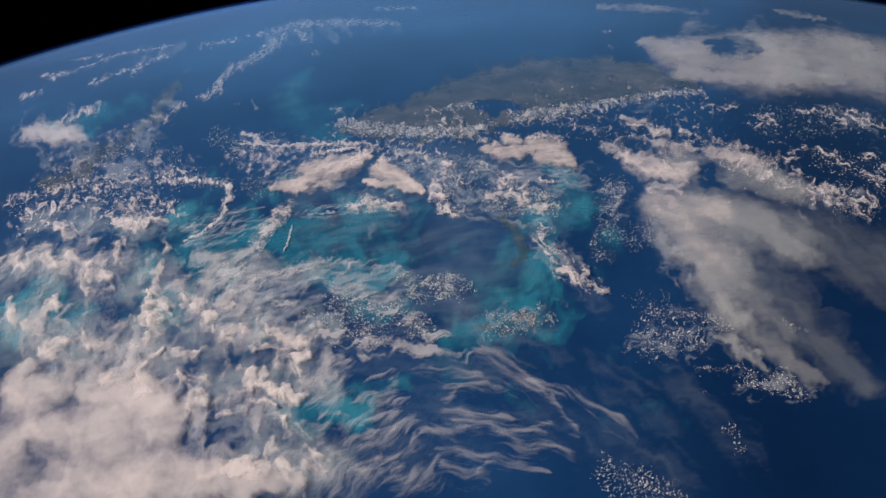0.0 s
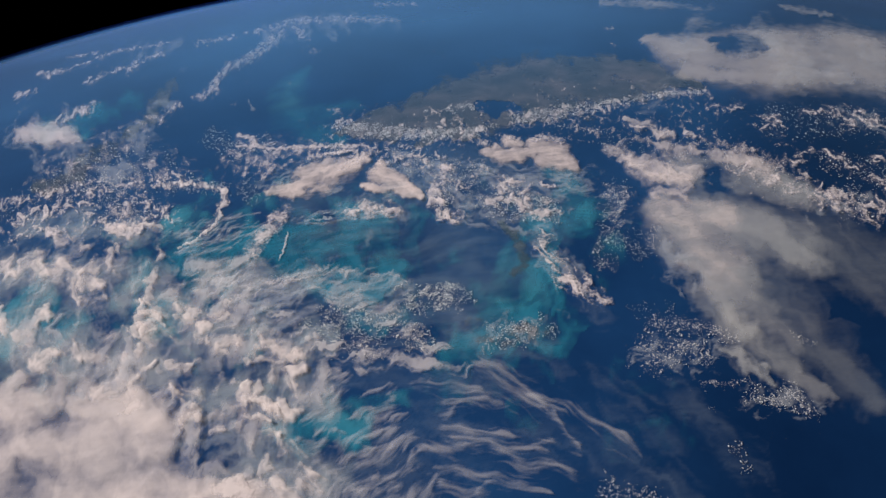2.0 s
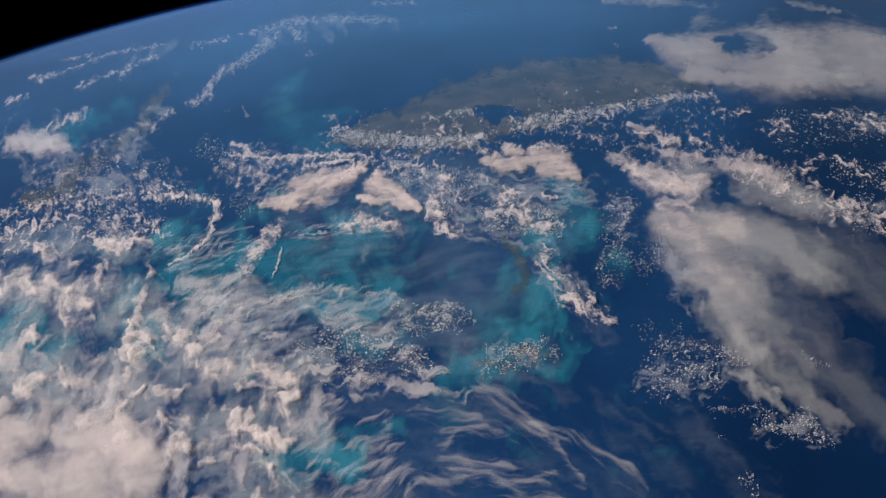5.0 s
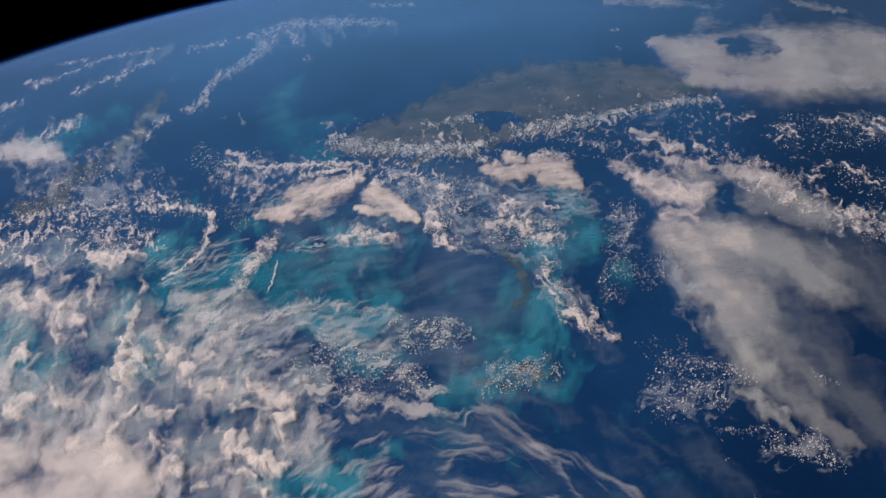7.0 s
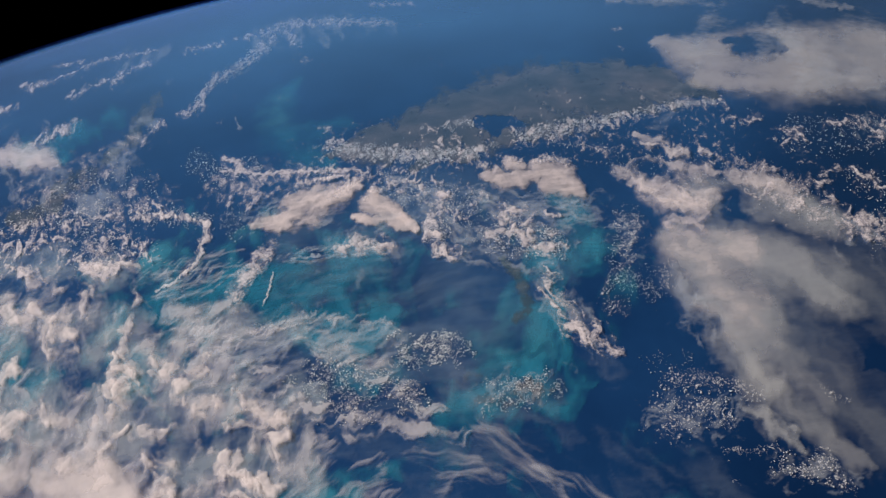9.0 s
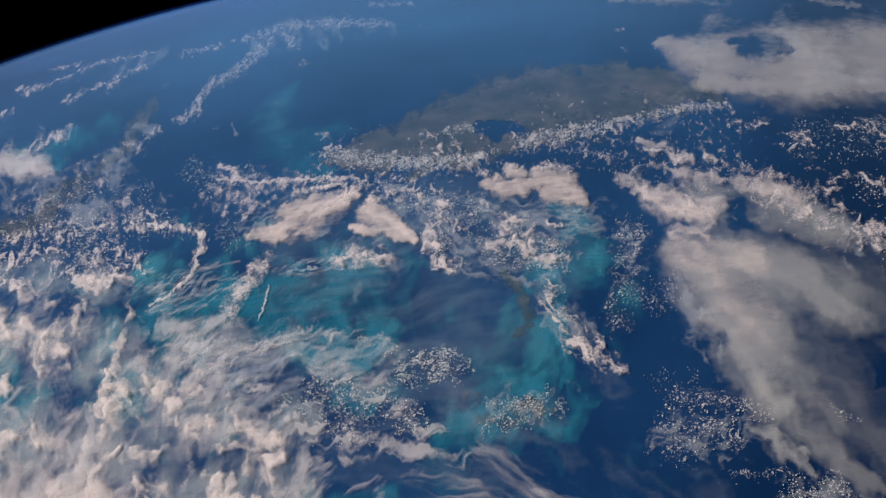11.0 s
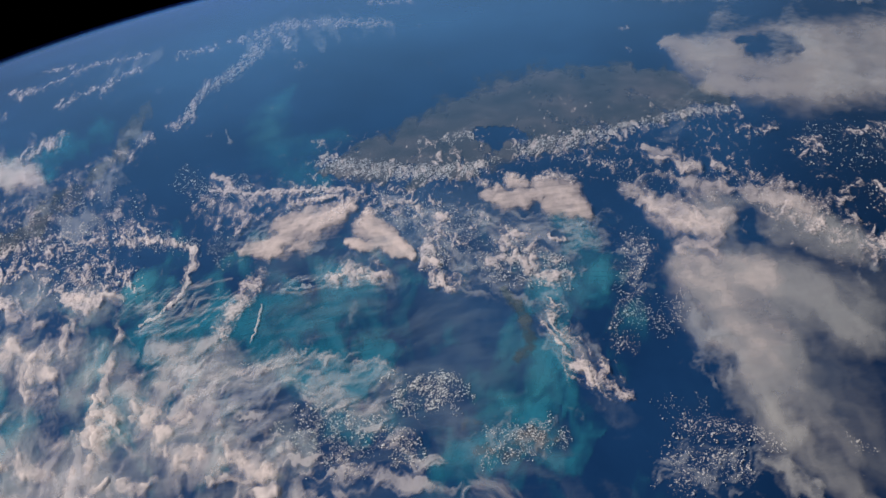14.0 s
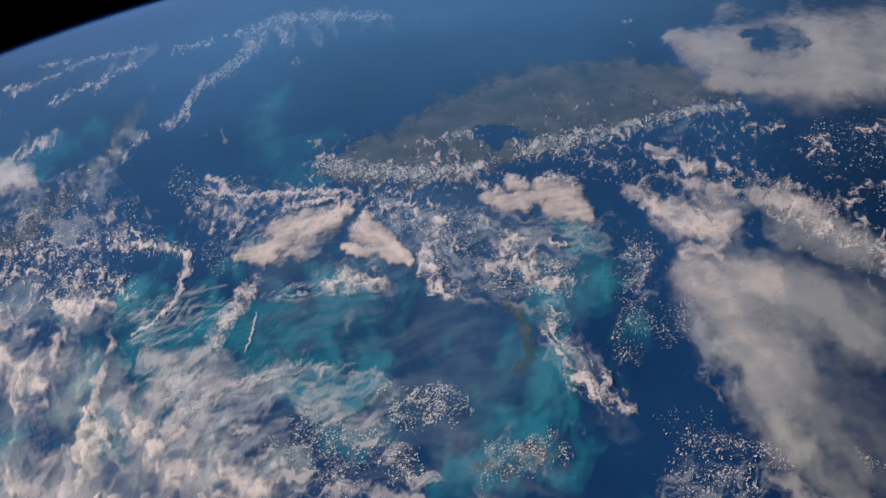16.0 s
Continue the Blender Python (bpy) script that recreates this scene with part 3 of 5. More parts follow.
far_sheet = layer("cloud_sheet", M_SHEET, [[(504, 1332, 16.9), (533, 1252, 46.5), (623, 1237, 70), (717, 1212, 81.7), (837, 1236, 94.5), (952, 1181, 102)], [(512, 1154, 22.6), (554, 1125, 18.7), (653, 1110, 21.2), (786, 1106, 26.4)], [(487, 1319, 10.4), (515, 1336, 14.8)]], holes=[[(636, 1275, 9.4), (669, 1297, 14.4), (695, 1293, 14.4), (702, 1274, 8.5), (712, 1259, 2.8)], [(627, 1315, 4.8), (644, 1312, 5.8)]], tear=0.35, step=2.2, seed=32, grain=120, warp=4, rough=0.2, gain=1.9, thick=2.0, label='smooth pale cloud sheet with a dark gap', squash=0.35, alt=12)
layer("fringe", M_VEIL, [[(608, 1315, 53.7), (766, 1321, 67.9), (899, 1282, 69.9)]], step=6, seed=134, grain=120, warp=18, rough=0.8, thick=2.0, squash=0.3, alt=13, parent=far_sheet)
layer("cloud_streak", M_VEIL, [[(499, 1647, 8.6), (591, 1626, 11.5), (715, 1586, 8.6)]], step=4, seed=33, rough=0.5, core=0.8, warp=4, stretch=(0, 120, 14), thick=1.0, gain=1.6, label='thin far streak of pale cloud', squash=0.18, alt=12)
layer("cloud_streak", M_VEIL, [[(929, 1610, 7.6), (988, 1583, 12.2), (1021, 1542, 7.6)]], step=4, seed=333, rough=0.5, core=0.8, warp=4, stretch=(0, 120, 14), thick=1.0, gain=1.6, label='thin far streak of pale cloud', squash=0.15, alt=12)
layer("cloud_streak", M_WISP, [[(-142, 778, 1.6), (-109, 777, 2), (-76, 768, 1.6)]], step=0.8, seed=334, rough=0.5, core=0.9, warp=3, stretch=(0, 60, 6), thick=0.5, label='fine straight thread of cloud over turquoise water', squash=0.66, alt=5)
storm_a = layer("storm_cloud", M_ANVIL, [[(184, 925, 11.6), (202, 908, 21.5), (220, 885, 25.3), (232, 854, 13.7)], [(156, 903, 12.8), (183, 897, 14.2)], [(195, 873, 16.7), (214, 858, 13.7)], [(119, 909, 11.4), (138, 897, 17), (160, 890, 15.5)], [(154, 937, 11.7), (169, 926, 10.2)], [(133, 923, 8.7)]], squash=0.59, alt=2.2, step=1.0, seed=34, stretch=(6, 34, 14), warp=4, rough=0.22, gain=1.9, thick=3.4, category='storm cloud', group='storm clouds', label='bright rounded storm cloud with a flat top')
layer("fringe", M_VEIL, [[(104, 873, 13.9), (143, 848, 17.7), (186, 823, 16), (233, 819, 10.6)]], squash=0.63, alt=2, parent=storm_a, step=1.6, seed=134, stretch=(-6, 40, 8), warp=8, rough=0.9, gain=1.2, thick=0.4)
layer("tower", M_PUFFY, [[(151, 943, 8.1), (169, 939, 7.3)], [(110, 941, 6.6), (124, 930, 5.1)], [(190, 931, 7.3), (217, 936, 8), (231, 916, 7.2)]], squash=0.57, alt=4, parent=storm_a, kind='stuff', step=0.8, seed=184, grain=6, warp=3, puff=0.6, rough=0.8, gain=1.6, thick=3.5)
storm_b = layer("storm_cloud", M_ANVIL, [[(-202, 865, 7.6), (-166, 865, 16.6), (-129, 878, 23.8), (-92, 903, 22.8), (-65, 928, 13.1)], [(-154, 899, 15.7), (-107, 919, 14.5)]], squash=0.58, alt=2.2, step=1.1, seed=35, stretch=(22, 60, 18), warp=5, rough=0.32, gain=1.6, core=0.9, sides=(1.3, 1.0), thick=2.6, category='storm cloud', group='storm clouds', label='long cream storm cloud with a smooth anvil')
layer("fringe", M_VEIL, [[(-211, 885, 15.5), (-161, 895, 21.3), (-97, 932, 20.5)], [(-114, 845, 9.5), (-94, 862, 8.3)]], squash=0.59, alt=2, parent=storm_b, step=1.6, seed=135, stretch=(14, 40, 9), warp=9, rough=0.9, gain=1.1, thick=0.4)
layer("tower", M_PUFFY, [[(-92, 917, 6.5), (-70, 933, 9.5), (-52, 951, 8.9), (-46, 965, 5.2)], [(-102, 902, 4.3), (-81, 914, 5)], [(-150, 949, 3.7), (-117, 955, 4.5), (-82, 959, 4.5)]], squash=0.56, alt=3.2, parent=storm_b, kind='stuff', step=0.8, seed=185, grain=6, warp=4, puff=0.6, rough=1.0, gain=1.4, thick=2.5)
storm_c = layer("storm_cloud", M_ANVIL, [[(-41, 907, 9.3), (-44, 875, 21.6), (-25, 853, 22.6), (-3, 829, 14.7), (14, 807, 5.9)], [(-64, 853, 8.2), (-36, 836, 10.1)]], squash=0.62, alt=2.2, step=1.0, seed=36, stretch=(-26, 44, 16), warp=3, rough=0.3, gain=1.9, thick=3.4, category='storm cloud', group='storm clouds', label='wedge-shaped cream storm cloud over teal water')
layer("fringe", M_VEIL, [[(-22, 902, 14.2), (13, 876, 15.3), (25, 840, 10.8)]], squash=0.61, alt=2, parent=storm_c, step=1.6, seed=136, grain=16, warp=8, rough=0.9, gain=1.1, thick=0.4)
layer("tower", M_PUFFY, [[(-40, 909, 7.2), (-29, 901, 5.7)], [(-51, 888, 4.9)]], squash=0.59, alt=4, parent=storm_c, kind='stuff', step=0.8, seed=186, grain=6, warp=3, puff=0.6, rough=0.8, gain=1.6, thick=3.0)
layer("broken_cloud", M_PUFFY, [[(-7, 922, 5.8), (22, 915, 7.2), (31, 883, 4.9)], [(-84, 798, 3.9), (-44, 784, 7.7), (-19, 774, 5.1)]], squash=0.63, alt=2.2, category='broken cloud', kind='stuff', step=0.9, seed=189, grain=7, warp=5, puff=0.6, rough=1.2, gain=1.2, thick=2.0, label='scattered bright heaps beside storm clouds')
storm_d = layer("storm_cloud", M_HEAP, [[(-77, 785, 11.7), (-54, 786, 15.6), (-23, 779, 12.9)]], seed=37, thick=3.0, label='small cream heap cloud over turquoise water', grain=14, warp=9, rough=0.9, gain=2.0, category='storm cloud', group='storm clouds', step=1.4, core=0.75, squash=0.67, alt=3)
layer("fringe", M_VEIL, [[(-77, 785, 20), (-54, 786, 26.5), (-24, 780, 21.9)]], seed=137, thick=1.0, step=2, grain=24, warp=9, rough=0.8, gain=1.1, squash=0.66, alt=2.5, parent=storm_d)
layer("tower", M_LUMPY, [[(-77, 788, 7.1), (-54, 790, 9.4), (-23, 783, 7.7)]], seed=187, thick=1.7999999999999998, step=1.2, grain=12, warp=5, rough=0.8, lump=0.4, gain=1.4, bias=-0.5, squash=0.66, alt=4, parent=storm_d)
storm_e = layer("storm_cloud", M_BANK, [[(-715, 1230, 16.9), (-678, 1233, 28.7), (-617, 1191, 27.6), (-576, 1149, 13.3)]], seed=38, thick=3.5, label='lone pale storm cloud with a spread top', grain=34, warp=9, rough=0.3, gain=2.0, category='storm cloud', group='storm clouds', step=1.4, squash=0.29, alt=3)
layer("fringe", M_VEIL, [[(-716, 1232, 23.7), (-679, 1235, 40.3), (-618, 1192, 38.7), (-577, 1150, 18.7)]], seed=138, thick=1.0, step=2, grain=24, warp=9, rough=0.8, gain=1.1, squash=0.29, alt=2.5, parent=storm_e)
layer("tower", M_LUMPY, [[(-718, 1239, 10.2), (-684, 1250, 17.4), (-623, 1206, 16.7), (-578, 1155, 8)]], seed=188, thick=2.1, step=1.2, grain=12, warp=5, rough=0.8, lump=0.4, gain=1.4, bias=-0.5, squash=0.28, alt=4, parent=storm_e)
layer("cloud_streak", M_LUMPY, [[(-654, 1274, 6.1), (-635, 1299, 8.6), (-587, 1311, 7.3)]], step=3, seed=380, grain=20, warp=6, rough=0.9, thick=2.0, label='short ragged streak of white cloud', squash=0.26, alt=4)
near_bank = layer("cloud_bank", M_CREAM, [[(-357, 504, 26.1), (-311, 489, 35.4), (-277, 462, 32.3)], [(-396, 462, 50.1), (-328, 444, 51.9), (-281, 443, 36)], [(-339, 386, 61.5), (-254, 378, 38.6), (-192, 371, 20.2), (-130, 361, 13)], [(-444, 439, 65.3)], [(-442, 543, 26.6), (-440, 505, 40.8), (-400, 527, 29.7)]], squash=0.70, alt=4, step=1.8, seed=39, grain=60, warp=12, rough=0.3, gain=1.5, thick=3.5, label='large soft cream cloud mass over the near sea')
layer("fringe", M_SOFT, [[(-395, 533, 29.9), (-318, 518, 35.3), (-256, 471, 28), (-237, 428, 21.5)], [(-247, 393, 31), (-184, 390, 20.6)]], squash=0.72, alt=5, parent=near_bank, step=2, seed=139, stretch=(30, 50, 18), warp=14, rough=0.8, thick=1.0, label='thin veil at the rim')
layer("crest", M_CREAM, [[(-341, 515, 11.7), (-319, 507, 15.1), (-301, 493, 10.3)]], squash=0.67, alt=5, parent=near_bank, step=1.5, seed=140, grain=26, warp=8, rough=0.8, thick=2.5, label='brighter sunlit crest')
layer("crest", M_CREAM, [[(-203, 381, 7.1), (-177, 378, 10.2), (-151, 370, 7.1)]], squash=0.80, alt=5, parent=near_bank, step=1.5, seed=141, grain=26, warp=8, rough=0.8, thick=2.5, label='brighter sunlit crest')
streaks("cloud_veil", "patch", M_SOFT, [[(-530, 755, 29.3), (-468, 750, 33.5), (-395, 732, 31.5), (-333, 717, 22.6)], [(-467, 626, 36), (-399, 602, 35.2), (-328, 579, 23.8)], [(-275, 637, 29.7), (-214, 629, 23.6), (-160, 614, 14.2)], [(-243, 563, 24.6), (-187, 561, 24.6), (-130, 542, 19.3)], [(-205, 465, 22.3), (-159, 457, 22.2), (-116, 493, 17.3)], [(-276, 716, 16.9), (-225, 710, 18.3)]], squash=0.62, alt=2.2, category='cloud veil', step=2.2, seed=91, stretch=(38, 50, 17), warp=16, rough=0.8, thick=1.2, bias=0.05, gain=1.2, label='soft white veil spread over broken cloud')
streaks("cloud_veil", "patch", M_BASE, [[(-543, 748, 58.3), (-452, 725, 57.1), (-359, 702, 48.9), (-300, 658, 33.6)], [(-475, 611, 58.1), (-387, 583, 56.6), (-305, 559, 36.8)], [(-286, 589, 37.9), (-220, 576, 43.7), (-144, 571, 31.1), (-106, 547, 21.9)], [(-233, 499, 34.7), (-173, 489, 40.1), (-115, 486, 28.6)], [(-185, 392, 31.1), (-132, 384, 30.8), (-81, 371, 20.3)], [(-545, 876, 32.2), (-453, 849, 34.7), (-372, 813, 30.6)], [(-272, 694, 25), (-199, 668, 27.1), (-123, 653, 20.1)]], squash=0.63, alt=1.3, category='cloud veil', step=2.6, seed=89, stretch=(38, 70, 26), warp=14, rough=0.4, core=1.0, gain=1.1, thick=0.3, label='milky sheet of cloud under broken heaps')
layer("broken_cloud", M_PUFFY, [[(-543, 776, 19.4), (-506, 772, 20.8), (-444, 745, 23.2), (-389, 709, 21.1)], [(-410, 784, 18), (-392, 818, 18.4), (-366, 825, 13.1)], [(-495, 839, 11.7), (-466, 814, 9.2)], [(-494, 661, 17.6), (-456, 652, 20.1), (-425, 685, 17.9), (-398, 689, 13.8)], [(-402, 590, 19), (-366, 579, 16.3), (-439, 585, 17.6)], [(-328, 695, 13.9), (-309, 640, 19.8), (-323, 609, 16.7), (-291, 617, 14.2)], [(-333, 747, 11.6)]], holes=[[(-415, 653, 13.4), (-381, 631, 9.2), (-421, 630, 6.6)], [(-372, 756, 10.2), (-381, 746, 5.8)], [(-526, 815, 7.7), (-567, 847, 11)], [(-304, 679, 6.2), (-285, 669, 5.4)], [(-342, 557, 6.1), (-324, 587, 3.8)]], squash=0.54, alt=1.8, category='broken cloud', kind='stuff', step=1.1, seed=40, grain=23, warp=12, puff=0.65, rough=1.25, gain=1.0, thick=2.4, bias=0.12, tear=0.5, label='mottled field of puffy white cloud over teal water')
layer("broken_cloud", M_PUFFY, [[(-266, 621, 16.9), (-233, 624, 13), (-247, 590, 10.1)], [(-230, 561, 13.5), (-206, 569, 14.9), (-169, 567, 12.4), (-136, 548, 12.2)], [(-258, 541, 10.3), (-246, 527, 7.7), (-219, 522, 10.1)], [(-257, 502, 10.5), (-236, 481, 14.8), (-245, 468, 7.9)], [(-198, 500, 8.1), (-181, 479, 17), (-160, 464, 13.4), (-143, 465, 7.8)]], holes=[[(-267, 576, 10), (-248, 573, 8.7)], [(-217, 530, 4.8), (-219, 503, 5.8)], [(-197, 429, 7.5), (-229, 438, 4.9), (-163, 411, 5.3)], [(-165, 494, 4)], [(-197, 594, 7.6), (-171, 598, 7.6)]], squash=0.69, alt=1.8, category='broken cloud', kind='stuff', step=1.0, seed=46, grain=21, warp=12, puff=0.65, rough=1.25, gain=1.0, thick=2.4, bias=0.12, tear=0.5, label='curling heaps of puffy white cloud')
layer("broken_cloud", M_PUFFY, [[(-168, 439, 13.1), (-152, 436, 7.6)], [(-152, 515, 14.1), (-133, 489, 10.3), (-148, 546, 12.1)], [(-331, 563, 8.6), (-305, 534, 10.8), (-298, 557, 6.1)], [(-190, 537, 8.4), (-171, 526, 8.3)], [(-214, 453, 8.8)], [(-216, 391, 9.3), (-185, 398, 7.3), (-158, 388, 12.4), (-131, 372, 12.2)], [(-134, 414, 8.5), (-111, 381, 9.2)]], holes=[[(-267, 576, 10), (-248, 573, 8.7)], [(-217, 530, 4.8), (-219, 503, 5.8)], [(-197, 429, 7.5), (-229, 438, 4.9), (-163, 411, 5.3)], [(-165, 494, 4)], [(-197, 594, 7.6), (-171, 598, 7.6)]], squash=0.74, alt=1.8, category='broken cloud', kind='stuff', step=1.0, seed=1046, grain=21, warp=12, puff=0.65, rough=1.25, gain=1.0, thick=2.4, bias=0.12, tear=0.5, label='curling heaps of puffy white cloud')
layer("bright_cloud", M_PUFFY, [[(-332, 652, 6.7), (-321, 638, 9.9), (-304, 616, 11), (-322, 610, 9), (-338, 606, 6.4)]], squash=0.60, alt=3.4, category='heap cloud', group='heap clouds', step=0.9, seed=94, grain=9, warp=6, puff=0.6, rough=0.8, core=1.2, thick=3.0, gain=1.4, label='bright heap of cream cloud in a broken field')
layer("bright_cloud", M_PUFFY, [[(-251, 487, 5.7), (-235, 484, 8.5), (-236, 467, 5)]], squash=0.72, alt=3.4, category='heap cloud', group='heap clouds', step=0.9, seed=95, grain=9, warp=6, puff=0.6, rough=0.8, core=1.2, thick=3.0, gain=1.4, label='bright curled heap of cream cloud')
layer("bright_cloud", M_PUFFY, [[(-195, 475, 4.5), (-184, 485, 6.8), (-166, 475, 6.8), (-147, 458, 4.4)], [(-187, 464, 3.9), (-164, 456, 4.4)]], squash=0.74, alt=3.4, category='heap cloud', group='heap clouds', step=0.9, seed=96, grain=9, warp=6, puff=0.6, rough=0.8, core=1.1, thick=3.0, gain=1.4, label='bright curled heap of cream cloud')
streaks("cloud_veil", "patch", M_SOFT, [[(-272, 693, 9.7), (-214, 678, 13.7), (-150, 668, 12.2), (-96, 670, 6.8)], [(-259, 659, 8.1), (-204, 652, 10), (-150, 657, 6.7)], [(-132, 643, 8), (-95, 617, 11.7), (-56, 591, 12.7), (-18, 576, 10)], [(-241, 635, 9.2), (-193, 621, 9.1), (-159, 600, 6.4)], [(-89, 666, 6.8), (-55, 650, 8), (-15, 632, 5.9)]], squash=0.63, alt=2, category='cloud veil', step=1.3, seed=343, stretch=(4, 60, 7), ridge=0.35, warp=9, rough=1.0, core=0.62, thick=0.6, label='combed pale veil of cloud over green shallows')
streaks("ice_cloud", "shred", M_STRAND, [[(-276, 716, 3.5), (-240, 717, 4.9), (-203, 706, 3.5)], [(-278, 689, 2.8), (-219, 668, 3.4), (-157, 661, 2.7)], [(-259, 657, 2.7), (-202, 642, 4), (-162, 639, 2.6)], [(-180, 618, 3.2), (-146, 603, 3.8)], [(-230, 600, 3.8), (-197, 597, 4.5), (-159, 600, 3.2)], [(-123, 657, 2.7), (-95, 639, 3.3), (-68, 608, 3.9)], [(-95, 622, 3.9), (-62, 602, 4.5), (-37, 590, 3.8)]], squash=0.63, alt=1.8, sides=(1.5, 2.6), category='ice cloud', group='ice clouds', step=1.0, seed=57, stretch=(6, 40, 5), warp=6, rough=0.8, peak=1.8, thick=0.6, swirl=6.0, gain=1.3, label='combed rows of thin white cloud')
streaks("ice_cloud", "shred", M_STRAND, [[(57, 497, 5.2), (75, 481, 6.9), (89, 463, 7.9), (106, 448, 5)], [(98, 451, 3.3), (121, 440, 2.8), (142, 421, 3), (161, 401, 3.2), (178, 386, 3.6)], [(106, 436, 2.2), (127, 428, 1.6)]], squash=0.78, alt=1.8, sides=(1.6, 4.0), category='ice cloud', group='ice clouds', step=0.9, seed=51, stretch=(-28, 44, 6), warp=5, rough=0.7, peak=2.2, thick=0.6, swirl=7.0, gain=1.2, label='long bright thread of ice cloud over dark sea')
streaks("ice_cloud", "shred", M_STRAND, [[(12, 456, 2.2), (36, 449, 2.8), (67, 446, 2.2)], [(9, 424, 2.2), (35, 414, 3.2), (69, 410, 2.7)], [(16, 414, 2.1), (41, 404, 3.7), (66, 393, 3.7), (92, 389, 3.1), (106, 393, 1.6)], [(-20, 397, 2.6), (4, 399, 4.2), (31, 403, 2.6)], [(-1, 379, 2.1), (27, 369, 3), (47, 368, 3), (66, 360, 3), (91, 344, 2)]], squash=0.82, alt=1.8, sides=(1.5, 3.8), category='ice cloud', group='ice clouds', step=0.9, seed=52, stretch=(-8, 40, 5), warp=5, rough=0.7, peak=2.2, thick=0.6, swirl=7.0, gain=1.2, label='wavy rows of thin ice cloud over dark sea')
streaks("ice_cloud", "shred", M_STRAND, [[(60, 388, 3.1), (79, 374, 4.1), (117, 358, 3)], [(-9, 483, 2.9), (22, 471, 4), (49, 463, 2.8)], [(30, 443, 2.2), (12, 430, 2.7)], [(117, 421, 2.2), (128, 384, 2.1)], [(0, 360, 3), (34, 347, 3)], [(34, 350, 2), (43, 357, 1.5)]], squash=0.82, alt=1.8, sides=(1.5, 3.8), category='ice cloud', group='ice clouds', step=0.9, seed=1052, stretch=(-8, 40, 5), warp=5, rough=0.7, peak=2.2, thick=0.6, swirl=7.0, gain=1.2, label='wavy rows of thin ice cloud over dark sea')
streaks("ice_cloud", "shred", M_STRAND, [[(-94, 416, 2.7), (-67, 422, 4.3), (-40, 426, 2.7)], [(-88, 400, 2.6), (-57, 402, 4.7), (-33, 409, 3.7), (-21, 415, 1.6)], [(-83, 370, 3.5), (-50, 379, 4.6), (-29, 388, 4.1), (-24, 401, 2.1)], [(-61, 439, 3.3), (-50, 449, 4.4), (-41, 467, 2.2)], [(-111, 449, 3.3), (-100, 459, 4.5), (-92, 475, 2.8)], [(-127, 484, 2.9), (-113, 497, 5.2), (-93, 503, 3.5)], [(-106, 477, 2.3), (-95, 486, 3.4)], [(-116, 436, 2.2), (-103, 437, 3.3), (-90, 433, 1.6)], [(-45, 355, 5), (-23, 358, 5), (-2, 367, 2.5)]], squash=0.79, alt=1.8, sides=(1.5, 3.8), category='ice cloud', group='ice clouds', step=0.9, seed=53, stretch=(24, 30, 5), warp=6, rough=0.8, peak=1.8, thick=0.8, swirl=6.0, gain=1.2, label='feathered hooks of ice cloud over green shallows')
streaks("ice_cloud", "shred", M_STRAND, [[(-91, 378, 4.1), (-112, 399, 3.1)], [(-111, 364, 7), (-86, 365, 6), (-60, 365, 4)], [(-42, 440, 2.2), (-26, 441, 1.6)], [(-78, 448, 2.2), (-61, 455, 2.8)], [(-125, 456, 2.8), (-115, 470, 3.4), (-108, 485, 2.3)], [(-70, 417, 2.1), (-43, 407, 2.6), (-24, 424, 1.6)], [(-102, 522, 3), (-87, 508, 2.9)], [(-129, 426, 3.2), (-105, 428, 3.2)], [(-64, 471, 2.3), (-41, 482, 2.3)], [(-153, 387, 4.1), (-133, 395, 4.2), (-111, 381, 3.1)]], squash=0.79, alt=1.8, sides=(1.5, 3.8), category='ice cloud', group='ice clouds', step=0.9, seed=1053, stretch=(24, 30, 5), warp=6, rough=0.8, peak=1.8, thick=0.8, swirl=6.0, gain=1.2, label='feathered hooks of ice cloud over green shallows')
streaks("ice_cloud", "shred", M_SOFT, [[(-156, 564, 11.1), (-118, 553, 13.4), (-69, 532, 13.2), (-27, 518, 9.5)], [(-93, 520, 8.3), (-45, 509, 9.4), (2, 505, 7), (47, 492, 6.9)], [(-31, 564, 8.7), (-8, 539, 10.9), (21, 518, 7.1)], [(-81, 586, 6.3), (-37, 570, 7.5)]], squash=0.72, alt=2, category='ice cloud', group='ice clouds', step=1.2, seed=58, stretch=(-6, 44, 9), warp=10, ridge=0.25, rough=1.0, thick=1.0, core=0.6, label='long pale band of cloud along the shallows')
streaks("cloud_veil", "patch", M_MIST, [[(-81, 503, 29.1), (-12, 477, 31.9), (66, 459, 28)], [(-38, 413, 31.9), (25, 398, 34.6), (86, 384, 31)], [(-81, 382, 30.8), (-10, 364, 28.2)], [(62, 513, 23.6), (133, 479, 20.7)], [(97, 414, 26.7), (157, 375, 30.9), (206, 334, 29.6)], [(158, 465, 11.3), (197, 440, 14.4), (231, 407, 11.8)], [(236, 437, 14.4), (262, 387, 21), (279, 337, 19.9)], [(170, 424, 16.3), (211, 380, 17.7)]], squash=0.79, alt=1.6, category='cloud veil', step=2.4, seed=92, stretch=(-24, 90, 14), warp=10, rough=0.6, core=1.0, gain=1.0, thick=0.3, label='faint grey veil of ice cloud over dark sea')
